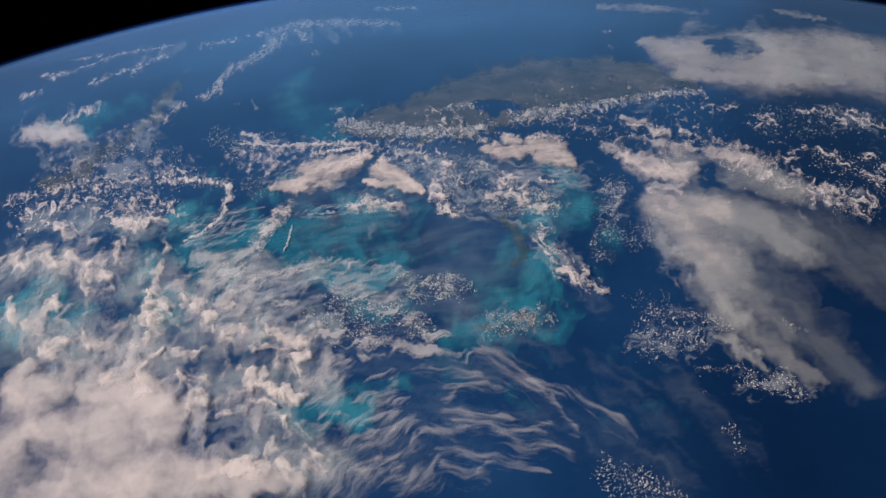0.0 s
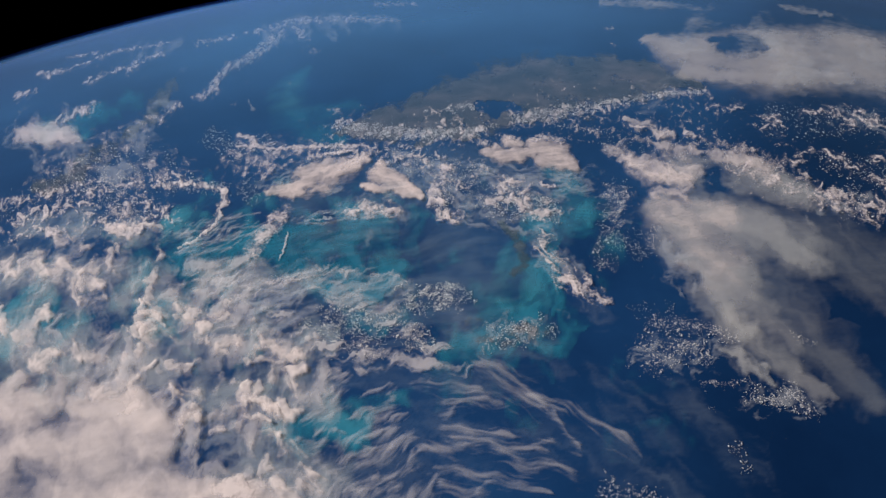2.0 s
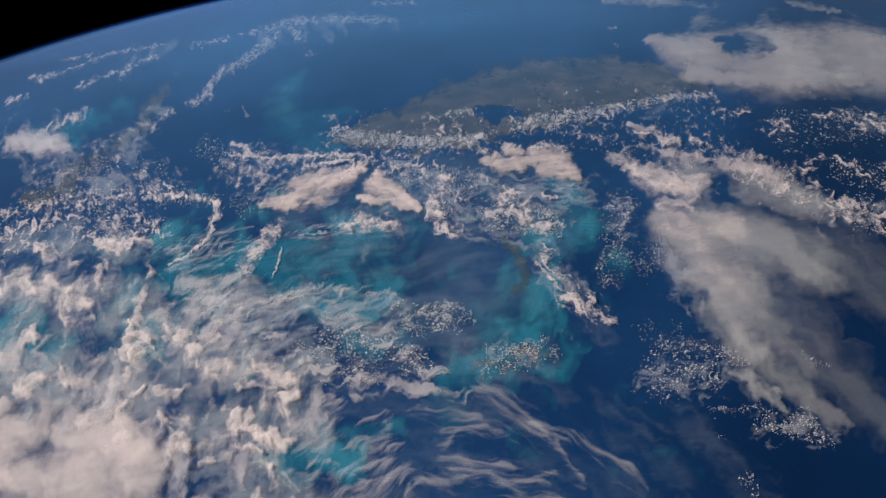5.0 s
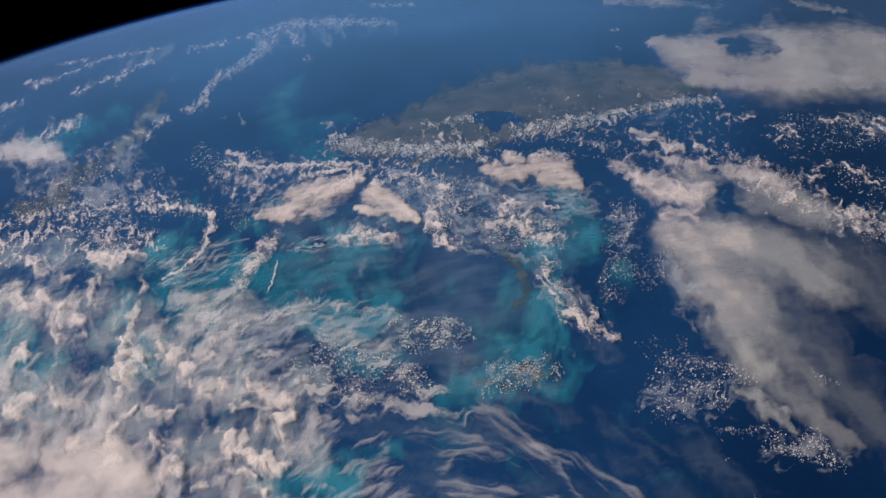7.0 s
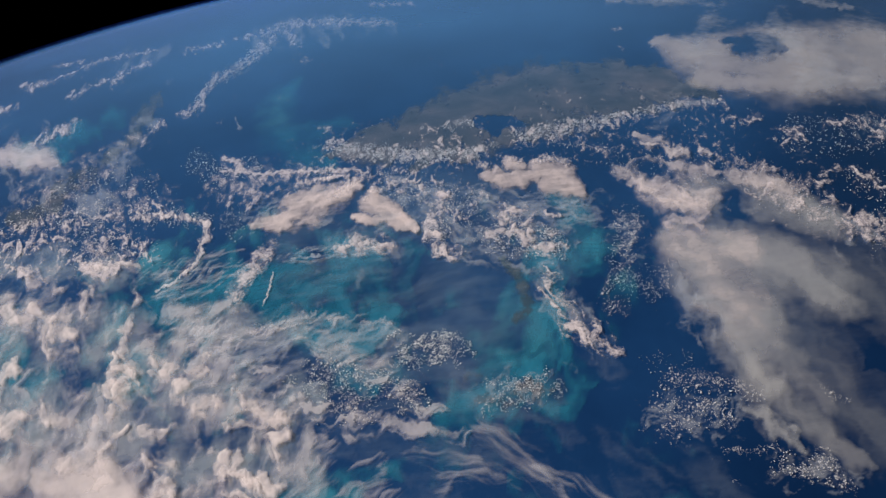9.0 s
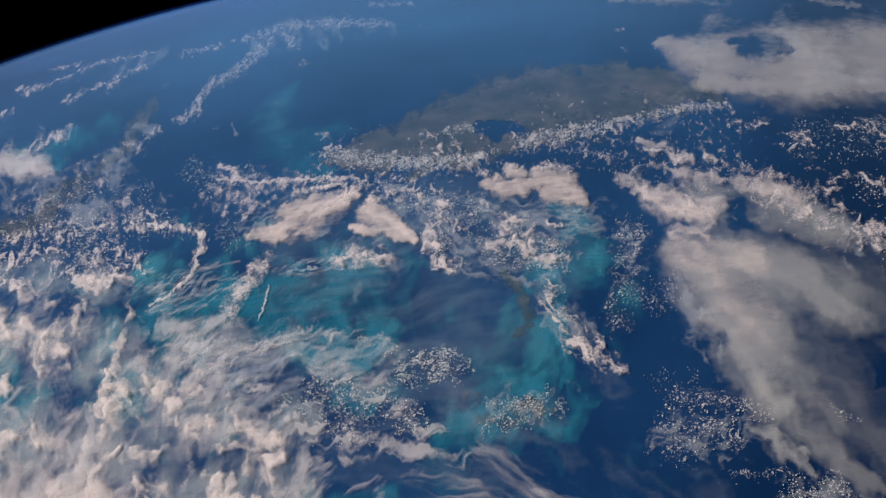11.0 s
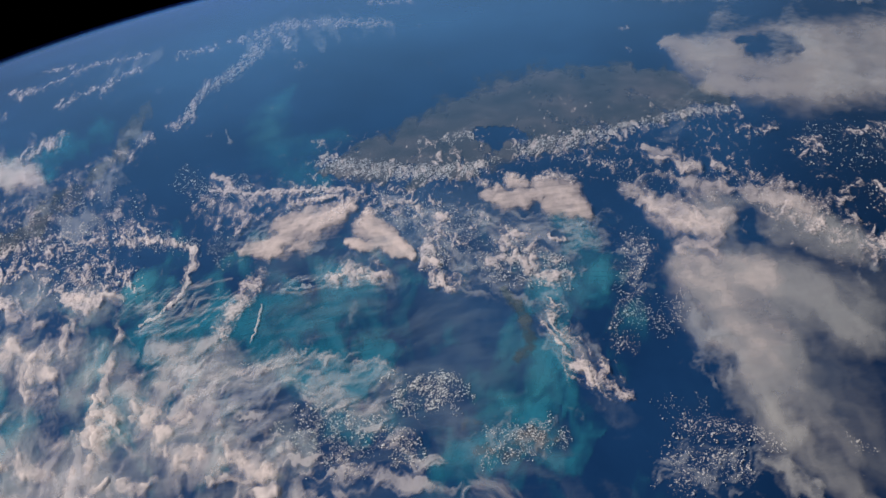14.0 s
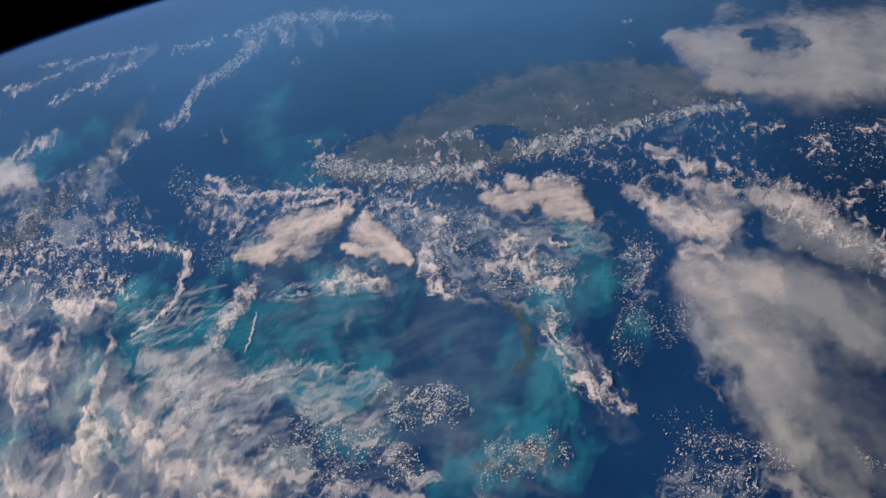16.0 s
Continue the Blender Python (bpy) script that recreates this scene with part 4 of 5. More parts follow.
streaks("cloud_veil", "patch", M_MIST, [[(35, 541, 24.3), (82, 530, 26.5), (129, 519, 20.3)], [(-16, 613, 22), (27, 582, 25.2), (52, 530, 21.6)], [(179, 633, 13.3), (184, 583, 21.6), (194, 536, 17)]], squash=0.69, alt=1.6, category='cloud veil', step=2.0, seed=342, stretch=(-8, 70, 12), warp=10, rough=0.6, core=1.0, gain=1.0, thick=0.3, label='thin blue-grey veil over low islands')
layer("cloud_streak", M_LUMPY, [[(155, 705, 4.2), (156, 677, 7.7), (163, 641, 12.7), (170, 608, 14.6), (191, 585, 12.2), (201, 564, 7.7)]], step=1.0, seed=41, stretch=(-52, 26, 7), warp=8, rough=1.1, ridge=0.4, core=0.8, thick=1.6, label='ragged white cloud streak crossing a teal bank', squash=0.77, alt=2)
layer("broken_cloud", M_LUMPY, [[(54, 878, 6.3), (41, 836, 12.1), (32, 797, 13), (33, 768, 12.7), (57, 750, 10)], [(71, 820, 6.6)]], step=1.2, seed=42, grain=14, warp=8, rough=1.0, lump=0.4, core=1.2, thick=2.4, label='upright clump of bright heap cloud', category='broken cloud', kind='stuff', squash=0.66, alt=2)
layer("broken_cloud", M_HEAP, [[(112, 781, 16.7), (144, 775, 20.6), (173, 746, 17.6)], [(136, 827, 14.8)], [(189, 806, 6.6)]], step=1.2, seed=43, grain=13, warp=8, rough=1.2, lump=0.5, core=0.95, bias=0.0, thick=2.0, label='patchy heap cloud over teal shallows', category='broken cloud', kind='stuff', squash=0.66, alt=2)
layer("broken_cloud", M_LUMPY, [[(-172, 818, 10.3), (-185, 788, 12.1), (-198, 754, 14.5), (-207, 731, 11.7)]], step=1.2, seed=44, grain=16, warp=6, rough=0.7, lump=0.3, core=1.1, thick=2.0, label='slanting heap of white cloud on turquoise water', category='broken cloud', kind='stuff', squash=0.64, alt=2)
layer("cloud_streak", M_PUFFY, [[(-383, 935, 4.4), (-343, 930, 6.6), (-296, 908, 6.5), (-270, 890, 6.4), (-264, 861, 7.6), (-266, 833, 6.1), (-269, 800, 3.6), (-281, 778, 2.6), (-308, 760, 1.9)], [(-379, 949, 3.7), (-355, 919, 3.6)]], squash=0.56, alt=2, step=0.9, seed=45, stretch=(62, 14, 4), warp=4, rough=0.75, core=1.15, gain=1.5, thick=1.2, label='hook-shaped white cloud streak')
layer("cloud_streak", M_PUFFY, [[(-165, 761, 1.6), (-166, 741, 2.2), (-168, 723, 1.6), (-172, 702, 1.1)]], squash=0.68, alt=1.8, step=0.6, seed=47, stretch=(72, 12, 3), warp=1.5, rough=0.35, core=1.25, gain=1.6, thick=0.6, label='short thin straight streak of white cloud')
streaks("ice_cloud", "shred", M_VEIL, [[(-218, 672, 28.7), (-126, 642, 30.9), (-31, 615, 29.9)], [(-178, 622, 27.3), (-123, 592, 26.3)]], step=1.8, seed=54, rough=1.1, ridge=0.4, stretch=(5, 60, 12), warp=14, bias=-0.3, label='faint veil of ice cloud over shallow water', thick=1.0, swirl=7.0, category='ice cloud', group='ice clouds', squash=0.62, alt=5)
streaks("ice_cloud", "shred", M_WISP, [[(-336, 798, 8.2), (-285, 774, 7.9), (-226, 791, 6.3)], [(-303, 748, 7), (-252, 757, 7.7), (-202, 785, 5.5)], [(-163, 786, 3.9), (-86, 776, 3.8)], [(-332, 818, 6.6), (-257, 794, 4.8)]], step=1.3, seed=56, rough=0.8, ridge=0.6, stretch=(14, 60, 6), warp=7, label='fine combed wisps over turquoise water', thick=1.0, swirl=7.0, category='ice cloud', group='ice clouds', squash=0.52, alt=5)
streaks("cloud_veil", "patch", M_FAINT, [[(-126, 655, 41.7), (-30, 647, 47.8), (60, 654, 48.2)], [(-85, 605, 33.1), (-7, 572, 38.4), (81, 559, 38.1)], [(-23, 827, 39.7), (77, 792, 38.7)], [(-132, 764, 38.1), (-41, 732, 36.7)]], step=2, seed=93, stretch=(3, 110, 16), ridge=0.3, swirl=7.0, warp=14, rough=0.9, thick=0.5, label='faint streaked milky veil over shallow water', category='cloud veil', squash=0.6, alt=4)
layer("bright_cloud", M_LUMPY, [[(-396, 831, 17.1), (-409, 817, 10.2)]], step=1.2, seed=97, grain=16, warp=8, rough=1.0, core=1.1, thick=1.5, label='bright small heap of cream cloud', category='heap cloud', group='heap clouds', squash=0.47, alt=3)
layer("bright_cloud", M_LUMPY, [[(-492, 840, 12.5), (-499, 834, 8.9)]], step=1.2, seed=98, grain=16, warp=8, rough=1.0, core=1.1, thick=1.5, label='bright small heap of cream cloud', category='heap cloud', group='heap clouds', squash=0.44, alt=3)
layer("cloud_veil", M_MILK, [[(-125, 858, 80.3), (-8, 855, 100.4), (98, 832, 105.6), (183, 792, 75.7)], [(-14, 709, 69.6), (96, 671, 73.5)]], step=4, seed=99, grain=90, warp=20, rough=0.6, thick=0.3, label='broad milky veil low over the shallow banks', category='cloud veil', squash=0.63, alt=1.5)
layer("cloud_veil", M_VEIL, [[(156, 710, 7.3), (156, 677, 14.2), (163, 641, 23), (172, 608, 24.7), (189, 585, 14.4)]], bias=-0.1, step=1.6, seed=341, stretch=(-52, 40, 12), warp=12, rough=0.9, core=0.6, thick=0.5, label='soft veil spread about a ragged cloud streak', category='cloud veil', squash=0.76, alt=1.8)
layer("broken_cloud", M_DISTANT, [[(-433, 1188, 5.7), (-425, 1223, 7.8), (-410, 1249, 5.9)], [(-391, 1263, 5), (-367, 1286, 8.1), (-353, 1306, 9.2), (-363, 1372, 9.6), (-352, 1429, 9.9), (-318, 1466, 10.1), (-295, 1528, 12.8), (-284, 1596, 15.7), (-274, 1664, 17.5)], [(-301, 1710, 11.5), (-256, 1781, 17.3), (-177, 1753, 15.7), (-93, 1703, 14), (6, 1642, 8.7)], [(-240, 1709, 16.6), (-208, 1589, 12)], [(-182, 1444, 6.7), (-165, 1450, 5.6)], [(-41, 1863, 9.7), (59, 1818, 8.1)]], squash=0.26, alt=2.5, category='broken cloud', kind='stuff', step=1.6, seed=61, stretch=(22, 15, 5), ridge=0.35, warp=6, core=0.8, gain=1.5, rough=1.2, thick=1.5, lump=0.2, label='far winding band of broken white cloud')
layer("broken_cloud", M_DISTANT, [[(-853, 1655, 6.3), (-783, 1687, 7.7), (-749, 1741, 7.9), (-709, 1788, 6.7)], [(-729, 1784, 6.7), (-653, 1774, 8), (-552, 1749, 6.6)], [(-599, 1521, 7), (-595, 1592, 7.3), (-560, 1660, 8.8)], [(-687, 1505, 5.8), (-652, 1546, 7.1), (-618, 1576, 6)], [(-901, 1723, 5.3), (-824, 1682, 5.1)], [(-655, 1267, 7.1), (-636, 1301, 9.3), (-605, 1322, 7.3)], [(-477, 1677, 7.6), (-386, 1694, 7.6)], [(-855, 1521, 8.3), (-808, 1518, 7)], [(-362, 1708, 6.4), (-322, 1713, 6.4)], [(-872, 1850, 7), (-785, 1829, 6.9)]], squash=0.20, alt=2.5, category='broken cloud', kind='stuff', step=2.0, seed=62, stretch=(18, 20, 6), ridge=0.35, warp=5, core=0.8, gain=1.4, rough=1.15, thick=1.5, lump=0.2, label='far thin rows of white cloud under haze')
layer("cloud_veil", M_VEIL, [[(-296, 1639, 20.9), (-221, 1701, 29.6), (-80, 1668, 21.2), (3, 1647, 10.5)], [(-650, 1710, 21.7), (-546, 1701, 18.9)]], squash=0.19, alt=2, category='cloud veil', kind='stuff', step=3, seed=63, grain=30, warp=10, rough=0.7, thick=0.4, label='faint veil about a far band of cloud')
layer("broken_cloud", M_LUMPY, [[(-626, 948, 7.7), (-581, 959, 12), (-524, 963, 15.5), (-463, 965, 17.2), (-413, 945, 11.8)], [(-579, 899, 9.8), (-523, 908, 13.2), (-471, 908, 13.2)], [(-429, 881, 12.9), (-389, 884, 16.2), (-349, 854, 12.6), (-330, 821, 6.2)], [(-464, 857, 11.1), (-417, 837, 9.4)], [(-389, 954, 6.8), (-334, 941, 6.7)], [(-569, 853, 11.1), (-525, 868, 9.6)]], squash=0.43, alt=2.5, category='broken cloud', kind='stuff', step=1.1, seed=65, stretch=(24, 13, 8), ridge=0.5, warp=9, rough=1.2, core=0.62, gain=1.4, thick=1.6, bias=-0.05, label='dense network of small broken clouds')
streaks("cloud_veil", "patch", M_VEIL, [[(-548, 973, 44.6), (-492, 1028, 45.3), (-443, 1094, 41.4), (-432, 1211, 22.2)]], step=3, seed=63, grain=50, warp=14, bias=-0.4, label='grey veil of cloud along an island', category='cloud veil', thick=2.0, rough=1.2, lump=0.4, squash=0.35, alt=2.5)
layer("broken_cloud", M_LUMPY, [[(566, 968, 8), (584, 952, 9.7), (550, 929, 6.9)], [(565, 896, 5.9)], [(574, 844, 8.1), (545, 822, 4.8)], [(640, 980, 6.3), (712, 986, 10), (735, 961, 11.6), (752, 928, 10.5)], [(695, 941, 8.8)], [(606, 850, 7.4), (619, 825, 8), (635, 808, 7.1)], [(672, 833, 8.1), (681, 806, 9.6)], [(537, 748, 9), (572, 725, 10.4), (606, 703, 10.2)], [(634, 770, 7.7), (645, 748, 7.6)], [(497, 1012, 4.5), (545, 1012, 5.5)], [(551, 761, 6.1)], [(516, 778, 4.6)]], squash=0.42, alt=2.2, category='broken cloud', kind='stuff', step=1.0, seed=64, stretch=(-16, 14, 6), ridge=0.3, warp=7, rough=1.2, core=0.7, gain=1.4, thick=1.6, label='scattered ragged cloud over dark blue sea')
layer("cloud_veil", M_VEIL, [[(707, 979, 16.3), (747, 933, 15.8)], [(530, 736, 14.9), (580, 712, 16.1)]], squash=0.42, alt=1.8, category='cloud veil', kind='stuff', step=1.8, seed=68, stretch=(-16, 40, 9), warp=8, rough=0.9, thick=0.3, label='thin veil about ragged cloud')
layer("broken_cloud", M_LUMPY, [[(-28, 931, 17.3), (31, 909, 18.7), (84, 847, 19.5), (111, 867, 11.6)], [(97, 961, 12.4), (43, 1070, 9.6)], [(-245, 932, 15.9), (-142, 959, 10.7)], [(263, 1015, 9.4), (295, 927, 8.9)]], step=1.5, seed=66, grain=13, warp=8, bias=-0.38, label='scattered small clouds off the coast', thick=2.0, rough=1.2, lump=0.4, category='broken cloud', kind='stuff', squash=0.45, alt=2.5)
layer("cloud_streak", M_LUMPY, [[(447, 1443, 4.5), (466, 1449, 4.5)]], step=1.5, seed=411, grain=12, warp=4, rough=0.6, core=0.9, thick=1.0, label='tiny lone white cloud over open sea', squash=0.31, alt=2)
layer("cloud_streak", M_LUMPY, [[(427, 1336, 3.1), (436, 1326, 4.1)]], step=1.5, seed=412, grain=12, warp=4, rough=0.6, core=0.8, thick=1.0, label='tiny lone white cloud over open sea', squash=0.35, alt=2)
layer("cloud_streak", M_VEIL, [[(-278, 1216, 2.9), (-264, 1170, 4.6)]], step=1.5, seed=413, grain=12, warp=4, rough=0.6, core=1.0, thick=0.6, label='faint short upright streak of cloud', squash=0.41, alt=2)
layer("broken_cloud", M_HALO, [[(-111, 1063, 9.9), (-45, 1024, 14.3), (49, 988, 13.8), (118, 982, 10.7)], [(80, 1073, 11.5), (113, 1072, 9.9)]], seed=301, thick=0.4, rough=1.1, grain=9, warp=6, step=1.4, bias=0.0, core=0.26, label='fine carpet of small heap clouds along a coast', category='broken cloud', kind='stuff', squash=0.51, alt=0.95)
layer("broken_cloud", M_HALO, [[(186, 1015, 14.2), (243, 1022, 16), (311, 1034, 13.1), (374, 1054, 9.3), (444, 1075, 8.8), (517, 1076, 7.2)]], seed=302, thick=0.4, rough=1.1, grain=9, warp=6, step=1.4, bias=0.0, core=0.26, label='fine carpet of small heap clouds along a coast', category='broken cloud', kind='stuff', squash=0.48, alt=0.95)
layer("broken_cloud", M_HALO, [[(-586, 1049, 43.7), (-544, 1077, 47.4), (-487, 1117, 42.8), (-449, 1205, 21.8)], [(-416, 1006, 34.5), (-342, 970, 24.5)]], seed=304, thick=0.4, rough=0.7, grain=14, warp=6, step=2.0, bias=-0.3, core=0.5, label='grey fine-grained cloud along an island coast', category='broken cloud', kind='stuff', squash=0.43, alt=0.95)
layer("broken_cloud", M_HALO, [[(-257, 1032, 18.3), (-195, 993, 17.5), (-138, 984, 15.6)], [(-270, 988, 19.4), (-205, 950, 15.4)]], seed=305, thick=0.4, rough=0.7, grain=12, warp=6, step=1.4, bias=-0.05, core=0.5, label='thin shreds of cloud over dark sea', category='broken cloud', kind='stuff', squash=0.52, alt=0.95)
streaks("cloud_veil", "patch", M_VEIL, [[(222, 484, 13.9), (252, 484, 17.4), (286, 480, 13.9)], [(308, 419, 8.7), (346, 415, 13.1), (358, 400, 8.6)], [(264, 766, 16.4), (262, 720, 14.4)], [(71, 536, 13.3), (114, 535, 13.3)]], squash=0.69, alt=1.1, category='cloud veil', step=1.4, seed=631, stretch=(30, 16, 6), warp=7, rough=0.9, core=0.6, gain=1.1, thick=0.2, label='thin veil among small heap clouds')
layer("cloud_veil", M_VEIL, [[(-247, 449, 18.7), (-201, 431, 21.6), (-155, 409, 17.9)]], squash=0.76, alt=1.2, category='cloud veil', step=1.8, seed=632, stretch=(-10, 40, 14), warp=10, rough=0.6, core=1.0, gain=1.1, thick=0.2, label='thin veil over a dark gap in cloud')

streaks("cloud_veil", "patch", M_VEIL, [[(100, 849, 17.4), (150, 811, 23.1), (191, 782, 19.6), (241, 796, 13.8)], [(96, 764, 19.2), (151, 735, 21.7), (186, 724, 12.9)], [(-17, 922, 15), (22, 880, 16.2), (86, 868, 14.4)], [(202, 832, 9.4), (252, 840, 11.1)], [(27, 833, 17.2), (69, 782, 19.5), (84, 728, 12.9)]], squash=0.53, alt=1.6, category='cloud veil', step=1.6, seed=611, stretch=(-10, 50, 8), warp=9, rough=0.9, core=0.7, gain=1.1, thick=0.3, label='thin streaked veil round heap clouds')
streaks("ice_cloud", "shred", M_STRAND, [[(-321, 796, 1.6), (-279, 793, 2), (-231, 789, 1.6), (-191, 791, 1.3)], [(-314, 755, 1.9), (-274, 767, 2.6), (-229, 775, 1.9)], [(-253, 763, 1.6), (-214, 767, 1.9)], [(-288, 740, 1.9), (-236, 742, 2.5)], [(-156, 779, 1.3), (-110, 775, 1.6), (-80, 772, 1.3)], [(-274, 804, 1.7), (-237, 824, 2)], [(-256, 814, 1.7), (-208, 817, 1.7)]], squash=0.63, alt=1.6, sides=(1.6, 2.6), category='ice cloud', group='ice clouds', step=0.8, seed=612, stretch=(10, 40, 4), warp=4, rough=0.5, peak=1.6, thick=0.3, swirl=7.0, gain=1.3, label='fine threads of ice cloud over turquoise water')
layer("broken_cloud", M_CRUMB, [[(-19, 596, 7.5), (-2, 590, 5.3)], [(10, 615, 11), (38, 617, 9.9), (19, 590, 8.5)], [(-90, 593, 11.8), (-57, 575, 10.5), (-5, 545, 13.2), (4, 524, 7)], [(-176, 674, 5.8), (-164, 668, 4.6)]], squash=0.80, alt=1.2, step=0.45, seed=606, stretch=(60, 2.0, 1.3), ridge=0.35, warp=4, rough=1.5, core=0.55, gain=1.2, bias=-0.5, thick=0.5, category='broken cloud', kind='stuff', label='shredded patch of small bright heap clouds')
# ---- small heap clouds ----
puffs("cumulus_field", [[(-112, 600, 11.9), (-68, 583, 13.8), (-36, 564, 13.5), (-5, 544, 13.2), (6, 524, 7)], [(-99, 570, 7.3), (-133, 588, 7.5)]], squash=0.82, alt=1, count=900, seed=276, size=(0.2, 0.69), clump=12, label='strewn small bright heap clouds')
puffs("cumulus_field", [[(-13, 596, 8.6)], [(4, 616, 9.9), (38, 617, 8.8), (19, 590, 8.6)], [(-17, 633, 3.4), (-29, 625, 2.8)]], squash=0.79, alt=1, count=700, seed=277, size=(0.22, 0.86), clump=9, label='strewn small bright heap clouds')
puffs("cumulus_field", [[(-502, 969, 15.3), (-446, 970, 15.3), (-431, 880, 15.6), (-371, 853, 13.8), (-436, 850, 12.5)]], squash=0.50, alt=1.4, count=900, seed=278, size=(0.22, 0.8), clump=9, label='strewn small bright heap clouds')
puffs("cumulus_field", [[(-111, 1063, 8.3), (-45, 1021, 12.7), (49, 985, 12.2), (118, 979, 9.2)], [(80, 1073, 9.9), (113, 1072, 8.2)], [(39, 1076, 4.9)]], count=4704, seed=71, size=(0.29, 0.71), clump=12, label='strewn small bright heap clouds', squash=0.51, alt=1)
layer("broken_cloud", M_CRUMB, [[(-103, 1041, 8.6), (-58, 1018, 11.8), (-7, 998, 10.8), (52, 985, 9.1), (115, 986, 7.4)], [(76, 1069, 5.3), (105, 1086, 8.9), (119, 1071, 5.3)]], squash=0.46, alt=1.2, step=0.6, seed=621, stretch=(75, 2.4, 1.7), ridge=0.3, warp=3, rough=1.6, core=0.6, gain=1.6, bias=-0.42, thick=0.4, category='broken cloud', kind='stuff', label='dense carpet of tiny heap clouds along a coast')
layer("broken_cloud", M_CRUMB, [[(172, 1022, 8.5), (219, 1021, 11.1), (266, 1035, 10.3), (313, 1045, 8.7), (362, 1057, 7), (400, 1063, 4.4)], [(427, 1075, 6.2), (464, 1074, 7.1), (506, 1069, 5.4)], [(228, 983, 4.1), (282, 959, 4.9), (308, 948, 4.9)], [(103, 989, 5.8), (146, 997, 6.7)]], squash=0.44, alt=1.2, step=0.6, seed=622, stretch=(70, 2.6, 1.8), ridge=0.3, warp=3, rough=1.6, core=0.6, gain=1.6, bias=-0.45, thick=0.4, category='broken cloud', kind='stuff', label='dense carpet of tiny heap clouds along a coast')
puffs("cumulus_field", [[(186, 1015, 12.6), (243, 1021, 14.4), (311, 1034, 11.5), (374, 1054, 7.6), (444, 1075, 7.9), (517, 1076, 6.3)]], count=3234, seed=72, size=(0.29, 0.71), clump=12, label='strewn small bright heap clouds', squash=0.48, alt=1)
puffs("cumulus_field", [[(276, 780, 22.3), (232, 679, 11.6), (214, 635, 7)], [(267, 662, 21.7)]], count=600, seed=73, size=(0.22, 0.71), label='strewn small bright heap clouds', squash=0.57, alt=1)
layer("broken_cloud", M_LUMPY, [[(-271, 1028, 3.4), (-202, 997, 4.2), (-125, 985, 4.1), (-58, 969, 4.1)], [(-273, 1068, 5.2), (-242, 1040, 6.9), (-247, 1012, 5)], [(-124, 961, 3.2), (-74, 959, 4)]], squash=0.46, alt=2, step=1.0, seed=67, stretch=(0, 12, 4), warp=3, rough=0.6, core=1.3, gain=1.4, thick=0.8, category='broken cloud', kind='stuff', label='narrow white cloud line')
layer("broken_cloud", M_CRUMB, [[(224, 472, 9.2), (250, 488, 11.7), (271, 489, 11.7), (286, 472, 9.2)], [(229, 460, 6.8)], [(248, 529, 9.7), (280, 521, 10.9), (305, 514, 8.4), (324, 500, 7.1)], [(201, 475, 4.6)], [(226, 499, 11.8)]], squash=0.71, alt=1.2, step=0.42, seed=601, stretch=(32, 2.1, 1.3), ridge=0.35, warp=4, rough=1.4, core=0.66, gain=1.6, bias=-0.5, thick=0.5, category='broken cloud', kind='stuff', label='shredded patch of small bright heap clouds')
layer("broken_cloud", M_CRUMB, [[(266, 441, 3.3), (298, 437, 4.4), (316, 439, 3.3)], [(300, 413, 4.3), (312, 422, 3.3)], [(325, 413, 6.5), (353, 417, 8.8), (356, 400, 8.6), (353, 431, 6.7)], [(384, 510, 2.4), (389, 488, 4.7), (401, 481, 2.9)], [(264, 413, 4.3)]], squash=0.71, alt=1.2, step=0.42, seed=602, stretch=(20, 2.1, 1.3), ridge=0.35, warp=4, rough=1.4, core=0.66, gain=1.6, bias=-0.5, thick=0.5, category='broken cloud', kind='stuff', label='shredded patch of small bright heap clouds')
layer("broken_cloud", M_CRUMB, [[(267, 779, 12.1), (288, 769, 10.5), (258, 733, 11.6)], [(262, 707, 5.7), (230, 682, 5.6), (214, 656, 4.1)], [(214, 634, 9.3), (229, 627, 6.6)], [(284, 663, 11), (302, 696, 7.1)], [(245, 674, 13.8)]], squash=0.59, alt=1.2, step=0.42, seed=603, stretch=(50, 2.0, 1.3), ridge=0.35, warp=4, rough=1.4, core=0.66, gain=1.6, bias=-0.5, thick=0.5, category='broken cloud', kind='stuff', label='shredded patch of small bright heap clouds')
layer("broken_cloud", M_CRUMB, [[(68, 551, 7.2), (87, 542, 11.2), (113, 541, 11.2), (128, 551, 5.1)], [(104, 520, 6.9)]], squash=0.85, alt=1.2, step=0.45, seed=604, stretch=(70, 1.9, 1.2), ridge=0.35, warp=3, rough=1.4, core=0.66, gain=1.6, bias=-0.5, thick=0.5, category='broken cloud', kind='stuff', label='rows of tiny bright heap clouds over a low island')
layer("broken_cloud", M_CRUMB, [[(162, 328, 11), (180, 317, 11.9), (202, 309, 9.8)]], squash=0.83, alt=1.2, step=0.45, seed=605, stretch=(70, 1.9, 1.2), ridge=0.35, warp=3, rough=1.4, core=0.66, gain=1.6, bias=-0.5, thick=0.5, category='broken cloud', kind='stuff', label='rows of tiny bright heap clouds over open sea')
puffs("cumulus_field", [[(235, 506, 15.4), (278, 509, 16.7), (316, 496, 11.8)], [(242, 474, 11.5), (279, 477, 10.4)]], squash=0.70, alt=1, count=420, seed=74, size=(0.2, 0.69), clump=12, label='strewn small bright heap clouds')
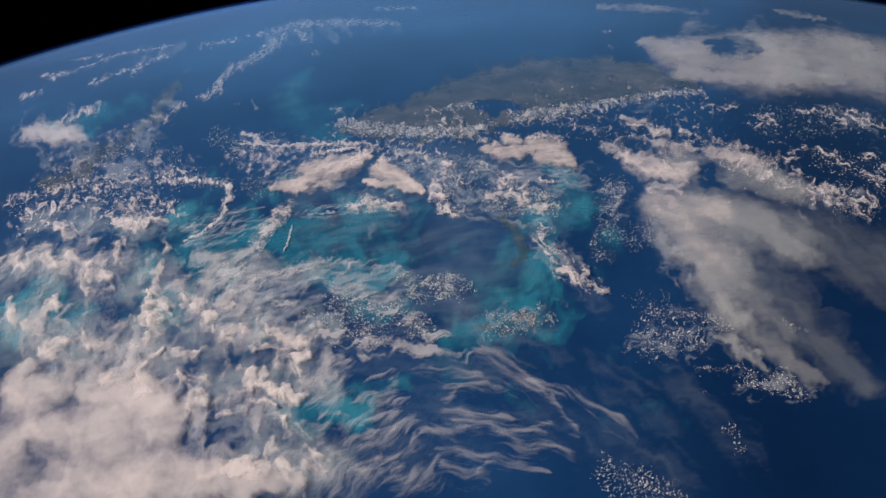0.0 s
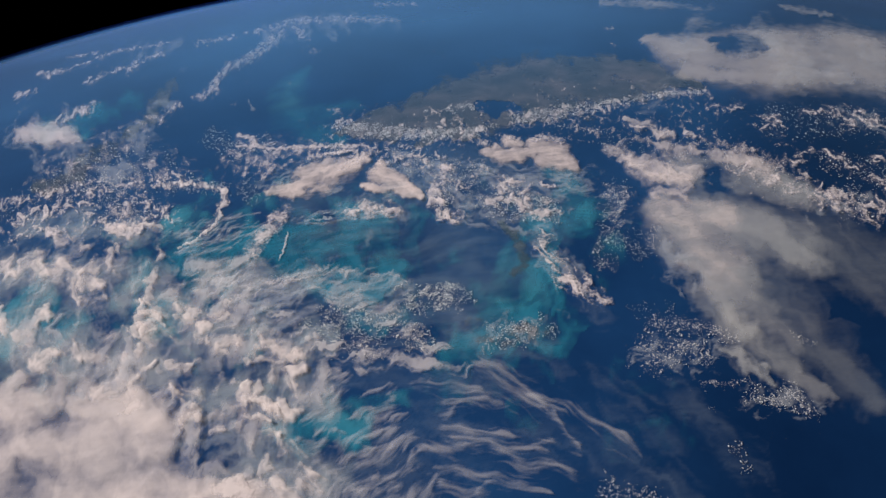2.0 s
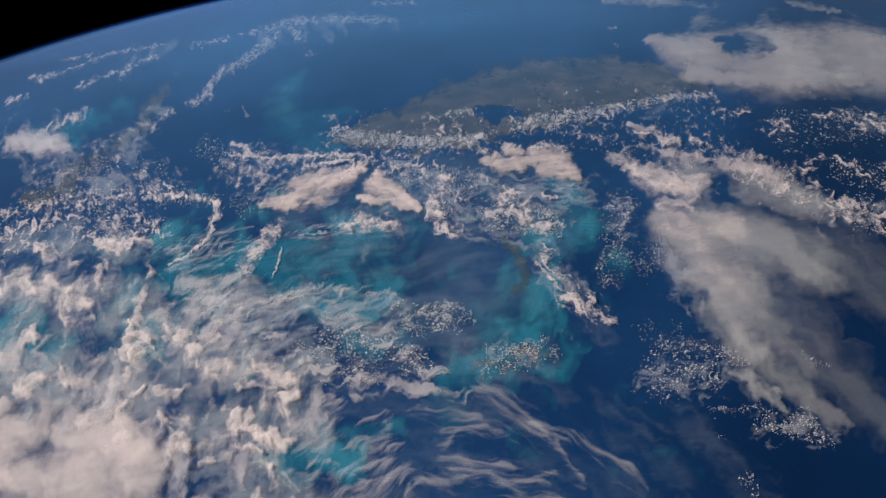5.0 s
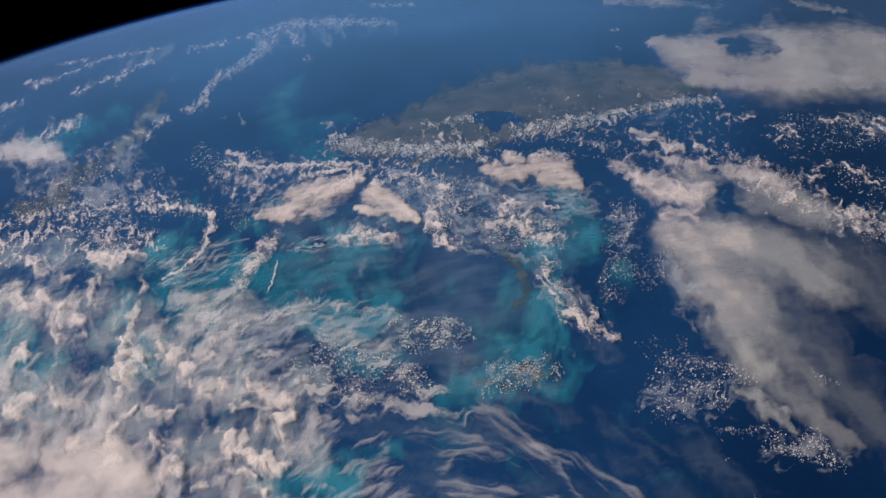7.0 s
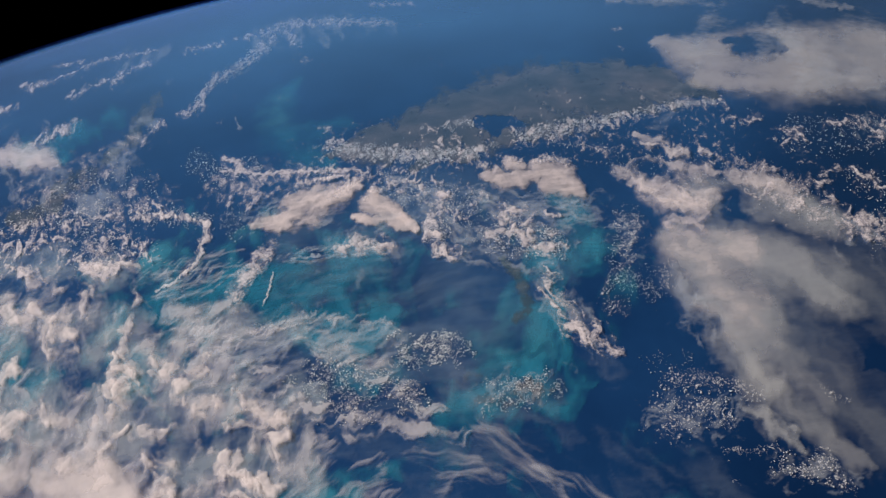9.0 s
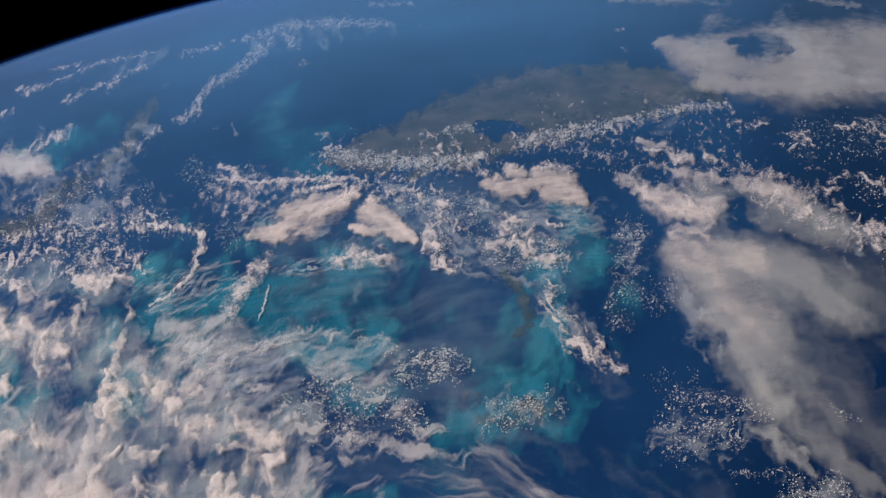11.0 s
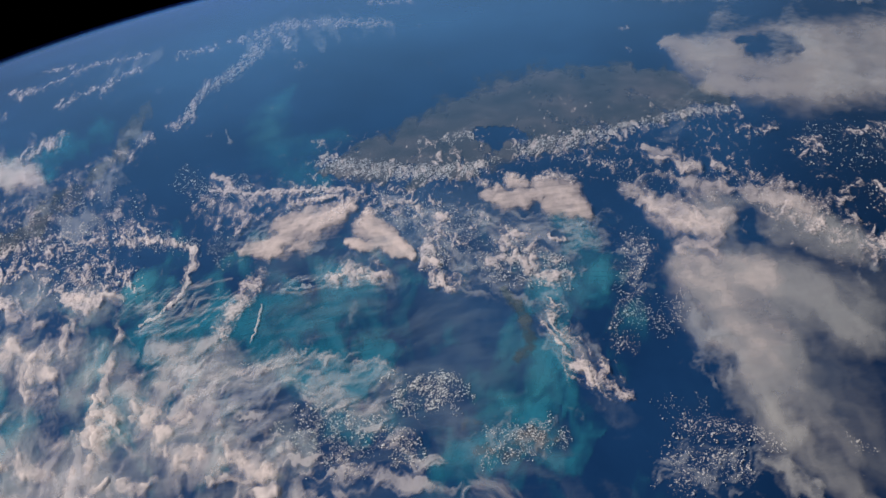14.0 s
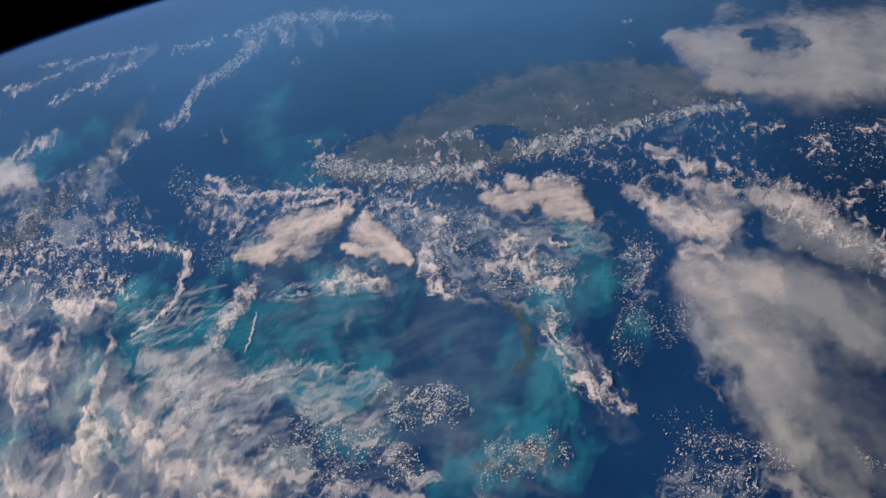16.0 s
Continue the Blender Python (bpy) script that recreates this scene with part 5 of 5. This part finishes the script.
puffs("cumulus_field", [[(309, 422, 8.8), (346, 415, 12), (359, 396, 7.5)], [(271, 368, 9.3), (271, 344, 7)]], squash=0.75, alt=1, count=300, seed=174, size=(0.2, 0.69), clump=12, label='strewn small bright heap clouds')
puffs("cumulus_field", [[(244, 669, 20.7), (285, 663, 16.5)], [(236, 549, 12.4), (263, 537, 14.7)]], squash=0.64, alt=1, count=260, seed=175, size=(0.18, 0.57), clump=14, label='strewn small bright heap clouds')
puffs("cumulus_field", [[(152, 326, 21.5), (178, 312, 21.4), (199, 299, 16.1)]], count=574, seed=75, size=(0.2, 0.6), clump=30, label='strewn small bright heap clouds', squash=0.83, alt=1)
puffs("cumulus_field", [[(-6, 595, 16.3), (47, 601, 16.5)], [(-104, 573, 19.4), (-60, 539, 18.7)], [(63, 520, 8.6), (128, 537, 15.1)], [(-16, 540, 12.5)]], count=2502, seed=76, size=(0.2, 0.6), label='strewn small bright heap clouds', squash=0.68, alt=1)
puffs("cumulus_field", [[(-323, 1077, 19.9), (-264, 1006, 15), (-221, 1034, 15.2)], [(-293, 1015, 6.6), (-107, 980, 7.2)]], count=829, seed=77, size=(0.31, 1.03), label='strewn small bright heap clouds', squash=0.41, alt=1)
puffs("cumulus_field", [[(-601, 942, 24.8), (-540, 973, 29.6), (-497, 1073, 25.9), (-422, 1047, 25)], [(-459, 946, 42.5), (-365, 885, 35.2)], [(-425, 1226, 13.4)], [(-446, 996, 19.5), (-386, 1014, 19.4)]], count=1914, seed=78, size=(0.31, 1.03), label='strewn small bright heap clouds', squash=0.38, alt=1)
puffs("cumulus_field", [[(534, 1009, 16.1)], [(584, 961, 29.9), (734, 935, 26)], [(603, 836, 18.6), (663, 775, 23.1)], [(581, 721, 25.8)]], count=1403, seed=79, size=(0.31, 1.03), label='strewn small bright heap clouds', squash=0.4, alt=1)
puffs("cumulus_field", [[(-20, 923, 20.6), (29, 886, 25), (91, 841, 22.6)], [(-141, 934, 17.5)], [(136, 817, 15.9)]], count=2296, seed=80, size=(0.22, 0.71), label='strewn small bright heap clouds', squash=0.49, alt=1)
puffs("cumulus_field", [[(-370, 945, 12.9), (-270, 899, 12.2)], [(-230, 880, 21.2)]], count=1020, seed=81, size=(0.22, 0.71), label='strewn small bright heap clouds', squash=0.45, alt=1)
puffs("cumulus_field", [[(-365, 1303, 9.3), (-361, 1404, 9.8), (-312, 1481, 12.8), (-278, 1606, 16.3)]], count=1249, seed=82, size=(0.5, 1.26), label='strewn small bright heap clouds', squash=0.25, alt=1)
puffs("cumulus_field", [[(298, 905, 17.7), (369, 879, 29.6), (456, 865, 30.3), (506, 779, 29.2)]], count=1023, seed=83, size=(0.22, 0.71), label='strewn small bright heap clouds', squash=0.56, alt=7)
puffs("cumulus_field", [[(111, 771, 25.5), (171, 750, 25.2)], [(42, 794, 19.5)]], count=1658, seed=84, size=(0.22, 0.71), label='strewn small bright heap clouds', squash=0.68, alt=3)
